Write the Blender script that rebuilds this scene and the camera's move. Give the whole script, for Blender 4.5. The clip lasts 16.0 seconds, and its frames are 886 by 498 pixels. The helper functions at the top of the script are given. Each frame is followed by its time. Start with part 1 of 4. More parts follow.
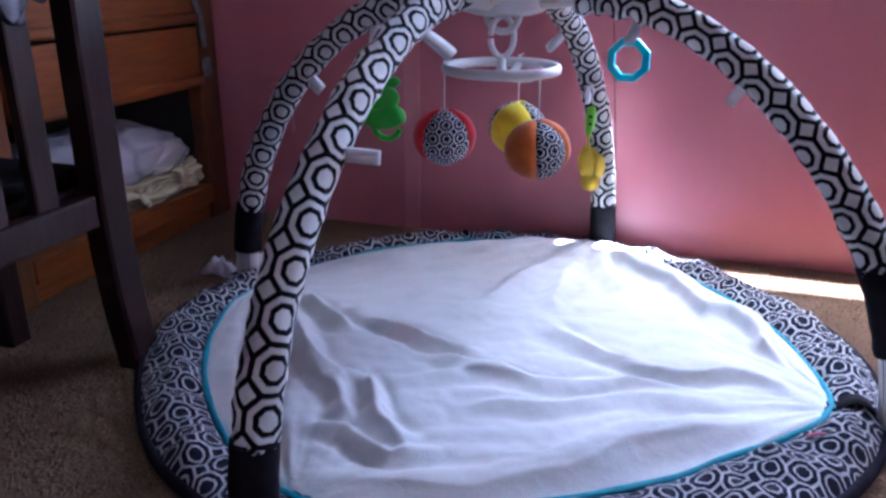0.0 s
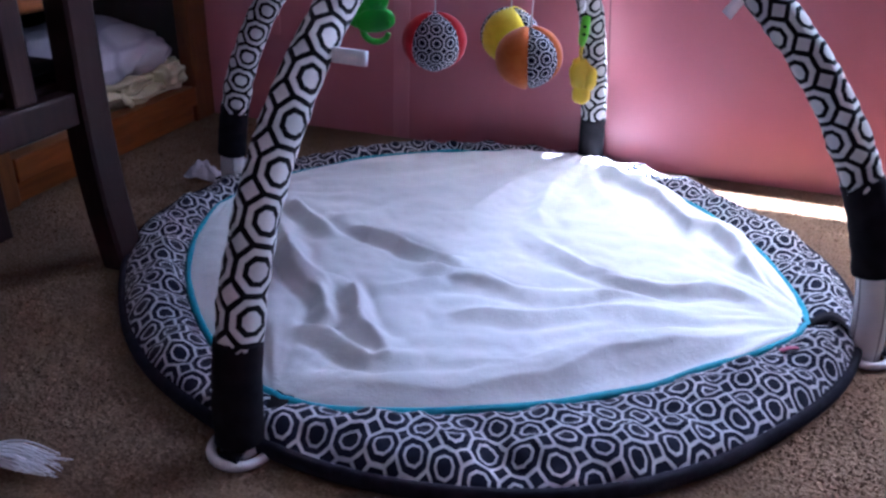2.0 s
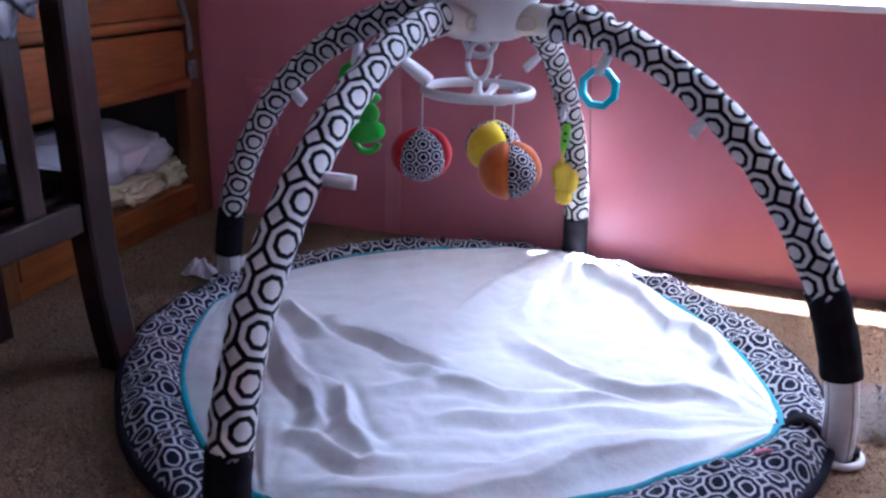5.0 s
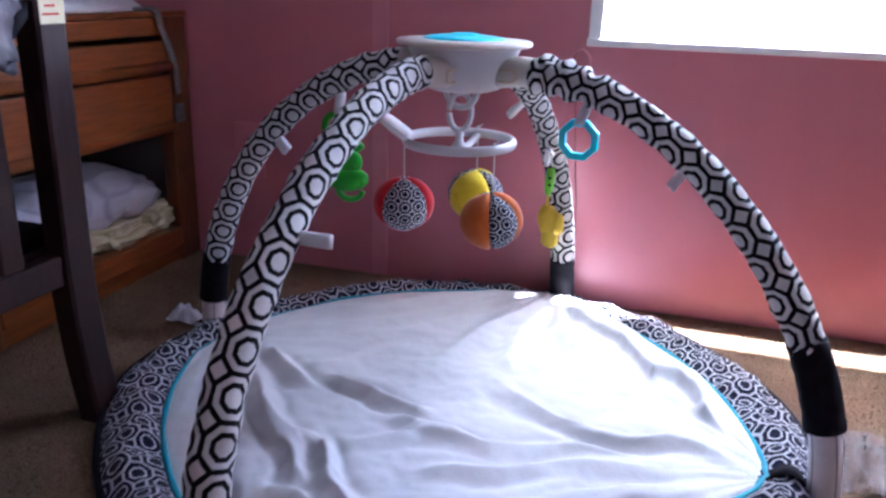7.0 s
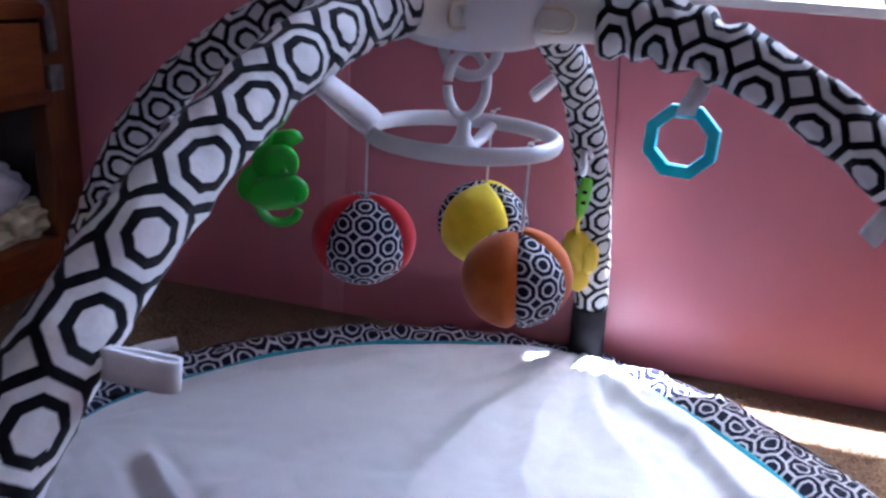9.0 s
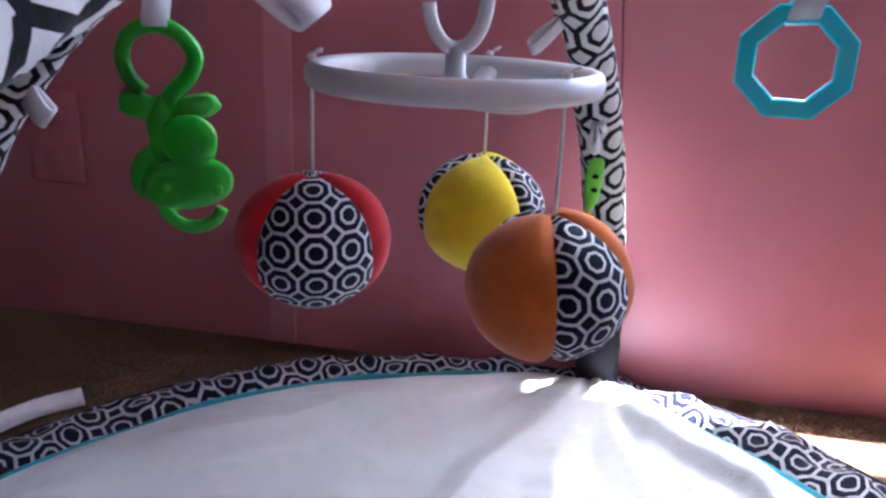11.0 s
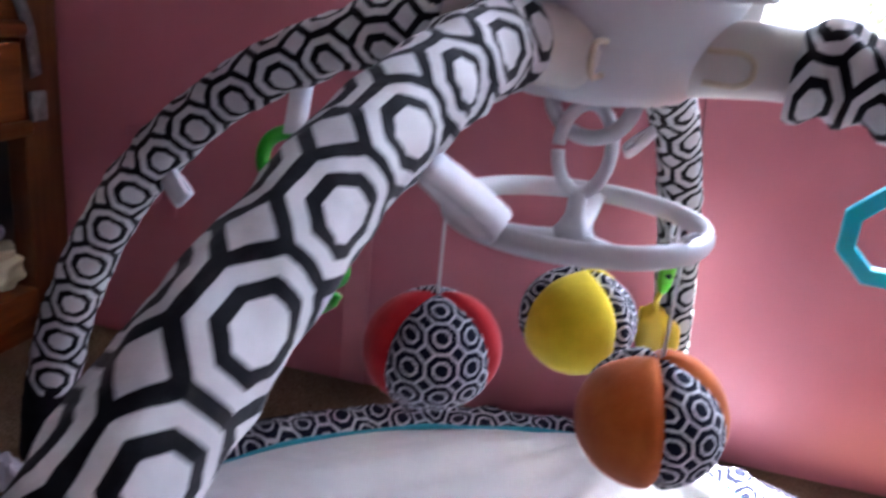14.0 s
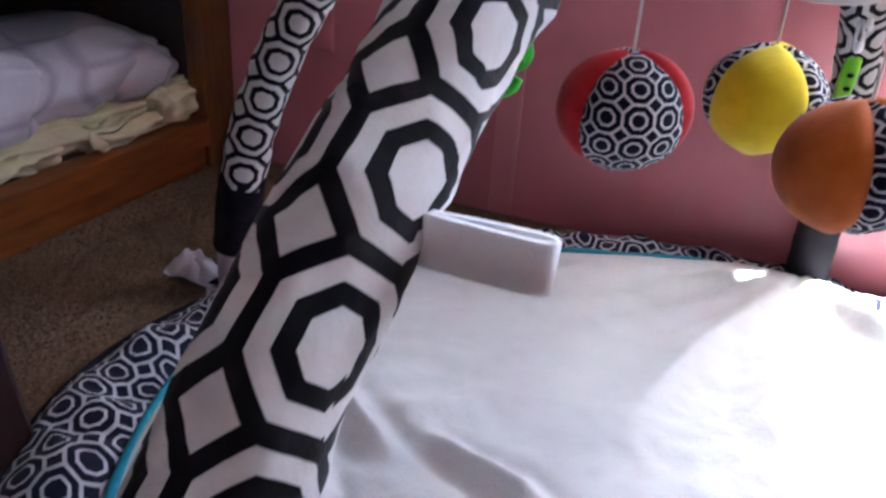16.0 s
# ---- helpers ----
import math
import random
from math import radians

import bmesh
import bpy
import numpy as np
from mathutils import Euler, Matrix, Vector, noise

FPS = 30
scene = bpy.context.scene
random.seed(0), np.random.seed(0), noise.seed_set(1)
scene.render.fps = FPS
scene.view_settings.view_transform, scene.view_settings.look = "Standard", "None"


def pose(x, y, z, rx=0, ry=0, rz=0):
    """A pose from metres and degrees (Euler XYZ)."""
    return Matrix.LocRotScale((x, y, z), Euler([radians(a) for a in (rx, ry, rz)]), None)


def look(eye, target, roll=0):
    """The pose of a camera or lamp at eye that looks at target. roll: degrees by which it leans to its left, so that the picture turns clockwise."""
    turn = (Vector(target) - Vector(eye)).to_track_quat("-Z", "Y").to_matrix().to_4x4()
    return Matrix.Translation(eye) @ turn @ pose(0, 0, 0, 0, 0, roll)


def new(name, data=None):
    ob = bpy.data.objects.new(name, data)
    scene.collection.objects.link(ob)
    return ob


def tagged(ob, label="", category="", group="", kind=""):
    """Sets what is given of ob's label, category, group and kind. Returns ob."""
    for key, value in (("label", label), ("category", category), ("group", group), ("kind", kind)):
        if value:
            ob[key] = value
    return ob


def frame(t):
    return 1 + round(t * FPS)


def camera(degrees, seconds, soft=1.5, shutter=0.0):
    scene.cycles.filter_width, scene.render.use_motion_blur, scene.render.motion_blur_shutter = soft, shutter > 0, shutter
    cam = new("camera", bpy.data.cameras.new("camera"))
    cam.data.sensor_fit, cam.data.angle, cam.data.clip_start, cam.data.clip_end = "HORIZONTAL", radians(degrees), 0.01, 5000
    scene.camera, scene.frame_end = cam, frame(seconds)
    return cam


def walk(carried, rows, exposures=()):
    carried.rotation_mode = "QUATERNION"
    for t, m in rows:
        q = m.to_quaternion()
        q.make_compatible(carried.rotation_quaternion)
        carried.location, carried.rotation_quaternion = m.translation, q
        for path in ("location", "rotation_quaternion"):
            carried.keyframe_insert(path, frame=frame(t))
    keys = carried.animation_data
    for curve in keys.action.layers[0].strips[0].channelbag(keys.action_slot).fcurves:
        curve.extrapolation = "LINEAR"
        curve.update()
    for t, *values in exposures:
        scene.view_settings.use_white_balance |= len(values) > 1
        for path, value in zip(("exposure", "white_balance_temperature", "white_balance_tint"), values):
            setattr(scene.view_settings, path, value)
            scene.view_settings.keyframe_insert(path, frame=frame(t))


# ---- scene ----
cam = camera(59.0, 16.0, soft=2.6, shutter=0.5)
METRES, EYE, TILT, LEAN, TURN = 1.0, 0.49, -20.0, 0.0, 18.0
ROWS = [
    (0.0, 0.0, 0.0, 0.0, 0.0, 0.0, -0.0),
    (0.5, -0.0004, 0.0019, -0.0056, 0.1, -2.95, -0.46),
    (1.0, -0.0011, 0.0033, -0.0081, -0.19, -5.57, -0.8),
    (1.5, 0.0009, 0.0042, -0.0095, -0.55, -6.32, -1.22),
    (2.0, 0.0015, 0.0029, -0.0077, -0.88, -6.19, -1.61),
    (2.5, 0.0025, -0.0002, -0.0033, -0.96, -5.53, -1.53),
    (3.0, 0.0027, -0.0097, 0.0082, -0.99, -4.41, -1.25),
    (3.5, 0.0059, -0.0229, 0.018, -1.09, -2.97, -1.31),
    (4.0, 0.0086, -0.0311, 0.0246, -1.13, -1.78, -1.42),
    (6.5, 0.0201, -0.0462, 0.0406, -1.27, 0.49, -1.61),
    (7.0, 0.029, -0.0371, 0.0593, -1.45, 1.33, -1.27),
    (7.5, 0.0436, 0.0145, 0.0796, -3.03, 1.99, -1.25),
    (8.0, 0.0502, 0.1378, 0.0876, -1.28, -0.28, -1.92),
    (8.5, 0.0467, 0.2801, 0.1177, -1.78, 0.38, -4.99),
    (9.0, 0.0224, 0.3831, 0.1314, -3.86, 0.47, -2.88),
    (11.5, 0.023, 0.5865, 0.1226, -7.28, 2.08, 0.02),
    (12.0, 0.031, 0.58, 0.1397, -7.82, 2.12, -0.0),
    (12.5, 0.0299, 0.5621, 0.1723, -8.05, 3.23, -0.62),
    (13.0, 0.0198, 0.5528, 0.2002, -7.33, 3.79, -1.67),
    (13.5, 0.0029, 0.5454, 0.2044, -6.74, 3.86, -2.5),
    (14.0, -0.0308, 0.5371, 0.182, -4.56, 2.05, -4.09),
    (14.5, -0.0497, 0.5276, 0.1581, -1.31, -0.11, -4.9),
    (15.0, -0.0584, 0.5214, 0.1364, 1.02, -2.81, -5.02),
    (15.5, -0.0662, 0.5186, 0.117, 2.57, -4.67, -4.83),
    (16.0, -0.0712, 0.5131, 0.1015, 3.67, -6.33, -5.12),
]
walk(cam, [(t, pose(0, 0, EYE, TILT, LEAN, TURN) @ pose(METRES * x, METRES * y, METRES * z, 90 + pitch, roll, yaw)) for t, x, y, z, yaw, pitch, roll in ROWS], exposures=[(0.0, 4.24, 4780, 20), (4.5, 4.38, 4850, 20), (7.0, 4.42, 5030, 19), (8.5, 4.02, 4900, 19), (9.2, 4.04, 4940, 19), (11.5, 4.34, 5310, 18), (14.0, 4.48, 5360, 18), (14.5, 4.60, 5370, 17), (15.0, 4.66, 5400, 16), (16.0, 4.70, 5600, 14)])

# ---------------------------------------------------------------- light
world = bpy.data.worlds.new("sky")
scene.world = world
world.use_nodes = True
wn = world.node_tree.nodes
sky = wn.new("ShaderNodeTexSky")
sky.sky_type = "NISHITA"
sky.sun_disc = False
SUN_DIR = Vector((0.098, 0.108, 1.0)).normalized()     # from the room towards the sun
sky.sun_elevation = math.asin(SUN_DIR.z)
sky.sun_rotation = math.atan2(SUN_DIR.x, SUN_DIR.y)
wn["Background"].inputs["Strength"].default_value = 0.003
world.node_tree.links.new(sky.outputs["Color"], wn["Background"].inputs["Color"])

sun = new("sun", bpy.data.lights.new("sun", "SUN"))
sun.data.energy = 5.0
sun.data.angle = radians(0.6)
sun.data.color = (1.0, 0.93, 0.80)
sun.matrix_world = look(SUN_DIR * 6, (0, 0, 0))

W = 1.379                                             # inner face of the wall with the window
WIN_L, WIN_R, WIN_B, WIN_T = -0.132, 1.30, 0.470, 1.62
daylight = new("window_daylight", bpy.data.lights.new("window_daylight", "AREA"))
daylight.data.shape = "RECTANGLE"
daylight.data.size, daylight.data.size_y = WIN_R - WIN_L - 0.06, WIN_T - WIN_B - 0.06
daylight.data.energy = 1.75
daylight.data.color = (0.74, 0.82, 1.0)
daylight.matrix_world = look(((WIN_L + WIN_R) / 2, W + 0.27, (WIN_B + WIN_T) / 2), ((WIN_L + WIN_R) / 2 - 0.05, W - 0.73, (WIN_B + WIN_T) / 2 + 0.32))

SW_L, SW_R, SW_B, SW_T, SOUTH = 0.60, 1.95, 0.75, 1.75, -2.7     # unseen window, added behind the camera to hold a fill lamp
back = new("back_fill", bpy.data.lights.new("back_fill", "AREA"))
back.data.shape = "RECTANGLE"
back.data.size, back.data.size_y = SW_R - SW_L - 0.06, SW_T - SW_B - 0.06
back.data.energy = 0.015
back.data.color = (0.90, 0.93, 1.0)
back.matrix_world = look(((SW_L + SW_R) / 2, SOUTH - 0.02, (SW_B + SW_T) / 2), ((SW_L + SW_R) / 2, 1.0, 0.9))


# ---------------------------------------------------------------- materials
def material(name, rough=0.6, metal=0.0):
    m = bpy.data.materials.new(name)
    m.use_nodes = True
    b = m.node_tree.nodes["Principled BSDF"]
    b.inputs["Roughness"].default_value = rough
    b.inputs["Metallic"].default_value = metal
    if rough >= 0.8:
        b.inputs["Specular IOR Level"].default_value = 0.12
    return m, m.node_tree.nodes, m.node_tree.links, b


def noise_of(n, l, scale, detail=3.0, coords="Object", vec=None):
    t = n.new("ShaderNodeTexNoise")
    t.inputs["Scale"].default_value = scale
    t.inputs["Detail"].default_value = detail
    if vec is None:
        vec = n.new("ShaderNodeTexCoord").outputs[coords]
    l.new(vec, t.inputs["Vector"])
    return t.outputs["Fac"]


def ramp_of(n, l, fac, stops):
    r = n.new("ShaderNodeValToRGB")
    while len(r.color_ramp.elements) < len(stops):
        r.color_ramp.elements.new(0.5)
    for e, (p, c) in zip(r.color_ramp.elements, stops):
        e.position, e.color = p, (*c, 1)
    l.new(fac, r.inputs["Fac"])
    return r.outputs["Color"]


def bump_of(n, l, b, height, strength, dist, prior=None):
    u = n.new("ShaderNodeBump")
    u.inputs["Strength"].default_value = strength
    u.inputs["Distance"].default_value = dist
    l.new(height, u.inputs["Height"])
    if prior is not None:
        l.new(prior, u.inputs["Normal"])
    l.new(u.outputs["Normal"], b.inputs["Normal"])
    return u.outputs["Normal"]


def mottled(name, dark, light, scale, rough=0.6, bump=0.2, dist=0.001, fine=None, fine_bump=0.3, fine_dist=0.0004, metal=0.0):
    """A surface of two tones at one scale and a fine relief at another."""
    m, n, l, b = material(name, rough, metal)
    a = noise_of(n, l, scale, 4)
    l.new(ramp_of(n, l, a, [(0.3, dark), (0.7, light)]), b.inputs["Base Color"])
    nor = bump_of(n, l, b, a, bump, dist)
    if fine:
        bump_of(n, l, b, noise_of(n, l, fine, 2), fine_bump, fine_dist, nor)
    return m


def math_of(n, l, op, a, c=None):
    m = n.new("ShaderNodeMath")
    m.operation = op
    for i, v in enumerate((a, c)):
        if v is None:
            continue
        if isinstance(v, (int, float)):
            m.inputs[i].default_value = v
        else:
            l.new(v, m.inputs[i])
    return m.outputs[0]


def octagons(name, ground, ink, half_line, ring_out, ring_in, warp=0.06, rough=0.8):
    """Printed cloth: a net of octagons and squares, one octagon to a UV unit, with an octagonal ring in each."""
    m, n, l, b = material(name, rough)
    uv = n.new("ShaderNodeTexCoord").outputs["UV"]
    nz = n.new("ShaderNodeTexNoise")
    nz.inputs["Scale"].default_value = 0.9
    nz.inputs["Detail"].default_value = 1.0
    l.new(uv, nz.inputs["Vector"])
    mix = n.new("ShaderNodeVectorMath")
    mix.operation = "MULTIPLY_ADD"
    l.new(nz.outputs["Color"], mix.inputs[0])
    mix.inputs[1].default_value = (warp, warp, 0)
    l.new(uv, mix.inputs[2])
    sep = n.new("ShaderNodeSeparateXYZ")
    l.new(mix.outputs[0], sep.inputs[0])
    ax = [math_of(n, l, "ABSOLUTE", math_of(n, l, "SUBTRACT", math_of(n, l, "FRACT", sep.outputs[i]), 0.5)) for i in (0, 1)]
    diag = math_of(n, l, "MULTIPLY", math_of(n, l, "ADD", ax[0], ax[1]), 0.7071)
    d = math_of(n, l, "MAXIMUM", math_of(n, l, "MAXIMUM", ax[0], ax[1]), diag)
    line = math_of(n, l, "LESS_THAN", math_of(n, l, "ABSOLUTE", math_of(n, l, "SUBTRACT", d, 0.5)), half_line)
    ring = math_of(n, l, "MULTIPLY", math_of(n, l, "LESS_THAN", d, ring_out), math_of(n, l, "GREATER_THAN", d, ring_in))
    mask = math_of(n, l, "MAXIMUM", line, ring)
    cm = n.new("ShaderNodeMix")
    cm.data_type = "RGBA"
    l.new(mask, cm.inputs["Factor"])
    soft = noise_of(n, l, 60, 3)
    l.new(ramp_of(n, l, soft, [(0.3, tuple(c * 0.85 for c in ground)), (0.7, ground)]), cm.inputs["A"])
    l.new(ramp_of(n, l, soft, [(0.3, tuple(c * 0.7 for c in ink)), (0.7, ink)]), cm.inputs["B"])
    l.new(cm.outputs["Result"], b.inputs["Base Color"])
    nor = bump_of(n, l, b, noise_of(n, l, 42, 4), 0.65, 0.0035)
    bump_of(n, l, b, noise_of(n, l, 900, 2), 0.3, 0.0003, nor)
    b.inputs["Sheen Weight"].default_value = 0.1
    return m


NAVY, BLACK = (0.007, 0.008, 0.022), (0.005, 0.0045, 0.006)
m_sleeve = octagons("sleeve_print", (0.59, 0.585, 0.585), BLACK, 0.060, 0.318, 0.20, warp=0.10)
m_border = octagons("border_print", NAVY, (0.50, 0.49, 0.53), 0.048, 0.292, 0.218, warp=0.16)
m_ballprint = octagons("ball_print", NAVY, (0.72, 0.71, 0.74), 0.045, 0.285, 0.205, warp=0.04)
m_cuff = mottled("black_knit", (0.007, 0.006, 0.008), (0.014, 0.012, 0.015), 60, 0.85, 0.3, 0.002, 700)
m_binding = mottled("dark_binding", (0.012, 0.011, 0.018), (0.022, 0.020, 0.03), 80, 0.8, 0.3, 0.001, 800)
m_pipe = mottled("turquoise_piping", (0.012, 0.20, 0.28), (0.02, 0.28, 0.37), 120, 0.6, 0.3, 0.0006, 900)
m_ribbon = mottled("white_ribbon", (0.66, 0.66, 0.70), (0.78, 0.78, 0.80), 90, 0.8, 0.2, 0.0006, 1200)
m_plastic = mottled("white_plastic", (0.58, 0.575, 0.59), (0.64, 0.635, 0.65), 12, 0.32, 0.05, 0.0006, 200, 0.05)
m_cream = mottled("cream_plastic", (0.58, 0.55, 0.50), (0.64, 0.61, 0.56), 14, 0.38, 0.05, 0.0006, 200, 0.05)
m_latch = mottled("yellowed_plastic", (0.56, 0.47, 0.32), (0.62, 0.53, 0.38), 14, 0.4, 0.05, 0.0006)
m_blue = mottled("blue_plastic", (0.09, 0.76, 0.97), (0.12, 0.82, 0.99), 25, 0.3, 0.05, 0.0005)
m_green = mottled("green_plastic", (0.030, 0.32, 0.010), (0.05, 0.43, 0.020), 25, 0.38, 0.08, 0.0006)
m_lime = mottled("lime_plastic", (0.20, 0.60, 0.03), (0.26, 0.68, 0.05), 25, 0.35, 0.08, 0.0006)
m_yellow_p = mottled("yellow_plastic", (0.62, 0.42, 0.01), (0.72, 0.52, 0.02), 25, 0.4, 0.08, 0.0006)
m_red = mottled("red_velour", (0.40, 0.012, 0.016), (0.55, 0.025, 0.03), 70, 0.9, 0.4, 0.002, 900, 0.4)
m_orange = mottled("orange_velour", (0.42, 0.090, 0.012), (0.52, 0.135, 0.022), 70, 0.9, 0.4, 0.002, 900, 0.4)
m_yellow = mottled("yellow_velour", (0.60, 0.46, 0.006), (0.74, 0.59, 0.012), 70, 0.9, 0.4, 0.002, 900, 0.4)
for mm in (m_red, m_orange, m_yellow):
    mm.node_tree.nodes["Principled BSDF"].inputs["Sheen Weight"].default_value = 0.22
for mm in (m_blue, m_green, m_lime):
    mm.node_tree.nodes["Principled BSDF"].inputs["Subsurface Weight"].default_value = 1.0
    mm.node_tree.nodes["Principled BSDF"].inputs["Subsurface Radius"].default_value = (0.010, 0.014, 0.014)
m_rib = mottled("grey_plastic_line", (0.30, 0.29, 0.31), (0.38, 0.37, 0.39), 60, 0.4)
m_pinktab = mottled("faded_pink_label", (0.42, 0.12, 0.18), (0.52, 0.17, 0.24), 200, 0.8)
m_string = mottled("white_cord", (0.7, 0.7, 0.7), (0.8, 0.8, 0.8), 400, 0.8)

# fleece: short pile with fine relief
m_fleece, n, l, b = material("white_fleece", 0.95)
a = noise_of(n, l, 9, 4)
l.new(ramp_of(n, l, a, [(0.3, (0.575, 0.58, 0.605)), (0.7, (0.65, 0.655, 0.675))]), b.inputs["Base Color"])
nor = bump_of(n, l, b, noise_of(n, l, 70, 4), 0.35, 0.004)
bump_of(n, l, b, noise_of(n, l, 520, 3), 0.5, 0.0012, nor)
b.inputs["Sheen Weight"].default_value = 0.35

# wall: mauve vinyl panelling with a faint vertical figure
m_wall, n, l, b = material("mauve_wall", 0.44)
b.inputs["Specular IOR Level"].default_value = 0.75
tc = n.new("ShaderNodeTexCoord").outputs["Object"]
mp = n.new("ShaderNodeMapping")
mp.inputs["Scale"].default_value = (1.0, 1.0, 0.12)
l.new(tc, mp.inputs["Vector"])
a = noise_of(n, l, 5, 5, vec=mp.outputs[0])
l.new(ramp_of(n, l, a, [(0.3, (0.46, 0.140, 0.170)), (0.7, (0.54, 0.174, 0.206))]), b.inputs["Base Color"])
nor = bump_of(n, l, b, noise_of(n, l, 3.5, 3), 0.25, 0.01)
bump_of(n, l, b, noise_of(n, l, 260, 3), 0.15, 0.0006, nor)

# carpet: short brown loops
m_carpet, n, l, b = material("brown_carpet", 0.97)
tuft = n.new("ShaderNodeTexVoronoi")
tuft.inputs["Scale"].default_value = 190
l.new(n.new("ShaderNodeTexCoord").outputs["Object"], tuft.inputs["Vector"])
big = noise_of(n, l, 7, 5)
fine = noise_of(n, l, 320, 4)
mixn = math_of(n, l, "ADD", math_of(n, l, "MULTIPLY", big, 0.35), math_of(n, l, "MULTIPLY", fine, 0.65))
l.new(ramp_of(n, l, mixn, [(0.32, (0.104, 0.063, 0.039)), (0.5, (0.162, 0.102, 0.062)), (0.68, (0.234, 0.156, 0.100))]), b.inputs["Base Color"])
nor = bump_of(n, l, b, tuft.outputs["Distance"], 0.6, 0.003)
bump_of(n, l, b, fine, 0.7, 0.004, nor)
m_tuft, n, l, b = material("carpet_yarn", 0.97)
isl = n.new("ShaderNodeNewGeometry").outputs["Random Per Island"]
tone = math_of(n, l, "ADD", math_of(n, l, "MULTIPLY", isl, 0.6), math_of(n, l, "MULTIPLY", noise_of(n, l, 9, 4), 0.4))
l.new(ramp_of(n, l, tone, [(0.15, (0.148, 0.092, 0.056)), (0.5, (0.174, 0.110, 0.068)), (0.85, (0.205, 0.133, 0.085))]), b.inputs["Base Color"])


def wood(name, dark, light, rough=0.4, along=(1, 1, 9)):
    m, n, l, b = material(name, rough)
    tc = n.new("ShaderNodeTexCoord").outputs["Object"]
    mp = n.new("ShaderNodeMapping")
    mp.inputs["Scale"].default_value = along
    l.new(tc, mp.inputs["Vector"])
    g = noise_of(n, l, 14, 6, vec=mp.outputs[0])
    l.new(ramp_of(n, l, g, [(0.25, dark), (0.5, tuple((x + y) / 2 for x, y in zip(dark, light))), (0.75, light)]), b.inputs["Base Color"])
    bump_of(n, l, b, g, 0.15, 0.0008)
    return m


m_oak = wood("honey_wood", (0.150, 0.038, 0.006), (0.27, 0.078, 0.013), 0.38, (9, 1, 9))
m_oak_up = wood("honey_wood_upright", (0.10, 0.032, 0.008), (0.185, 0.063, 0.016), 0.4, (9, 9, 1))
m_dark = wood("dark_stained_wood", (0.013, 0.0050, 0.0045), (0.030, 0.0115, 0.010), 0.42, (9, 9, 1))
m_dark.node_tree.nodes["Principled BSDF"].inputs["Specular IOR Level"].default_value = 0.28
# dark wood tone for the unseen west wall, added to cut bounce light
m_west_dark = wood("dark_unseen_wall", (0.08, 0.041, 0.026), (0.14, 0.075, 0.047), 0.55, (9, 9, 1))
m_dark_seat = mottled("black_cushion", (0.006, 0.006, 0.007), (0.012, 0.012, 0.013), 30, 0.8)
m_liner = mottled("pale_shelf_paint", (0.34, 0.32, 0.27), (0.44, 0.42, 0.36), 8, 0.6)
m_inner = mottled("cabinet_inside", (0.17, 0.155, 0.135), (0.23, 0.21, 0.18), 8, 0.7)
m_towel_w, n, l, b = material("lavender_white_cotton", 0.9)
vor = n.new("ShaderNodeTexVoronoi")
vor.feature = "DISTANCE_TO_EDGE"
vor.inputs["Scale"].default_value = 8.0
l.new(n.new("ShaderNodeTexCoord").outputs["Object"], vor.inputs["Vector"])
l.new(ramp_of(n, l, vor.outputs["Distance"], [(0.0, (0.42, 0.40, 0.50)), (0.025, (0.50, 0.48, 0.57)), (0.05, (0.62, 0.60, 0.67)), (0.5, (0.68, 0.66, 0.72))]), b.inputs["Base Color"])
nor = bump_of(n, l, b, noise_of(n, l, 26, 3), 0.4, 0.005)
bump_of(n, l, b, noise_of(n, l, 500, 2), 0.3, 0.0006, nor)
m_towel_c = mottled("cream_terry", (0.60, 0.55, 0.36), (0.72, 0.67, 0.46), 30, 0.95, 0.5, 0.006, 400, 0.5, 0.001)
m_bedding = mottled("pale_bedding", (0.62, 0.64, 0.66), (0.74, 0.76, 0.78), 12, 0.9, 0.4, 0.006, 500)
m_strap = mottled("grey_webbing", (0.15, 0.145, 0.14), (0.24, 0.235, 0.23), 90, 0.8, 0.2, 0.001, 900)
m_paint = mottled("white_paint", (0.74, 0.74, 0.73), (0.82, 0.82, 0.81), 10, 0.4, 0.05, 0.0005)
m_other = mottled("off_white_wall", (0.38, 0.14, 0.17), (0.44, 0.165, 0.20), 4, 0.7, 0.1, 0.001)
m_ceil = mottled("ceiling_paint", (0.46, 0.45, 0.43), (0.54, 0.53, 0.51), 5, 0.8, 0.2, 0.002)
# batten colour lightened in place of light caught along the joint
m_trim = mottled("lightened_mauve_trim", (0.54, 0.20, 0.23), (0.62, 0.25, 0.28), 12, 0.35, 0.1, 0.0006)
m_wallcord = mottled("mauve_cord", (0.20, 0.06, 0.08), (0.28, 0.09, 0.12), 200, 0.6)
m_grass = mottled("pale_gravel", (0.36, 0.35, 0.31), (0.52, 0.51, 0.47), 6, 0.9, 0.5, 0.02)
m_leaf = mottled("leaf", (0.13, 0.155, 0.085), (0.20, 0.235, 0.13), 15, 0.7)
m_bark = mottled("bark", (0.06, 0.045, 0.03), (0.13, 0.10, 0.075), 20, 0.9, 0.6, 0.01)
m_haze, n, l, b = material("bright_haze", 0.9)
b.inputs["Base Color"].default_value = (0.8, 0.8, 0.8, 1)
b.inputs["Emission Color"].default_value = (1.0, 1.0, 0.98, 1)
b.inputs["Emission Strength"].default_value = 0.5

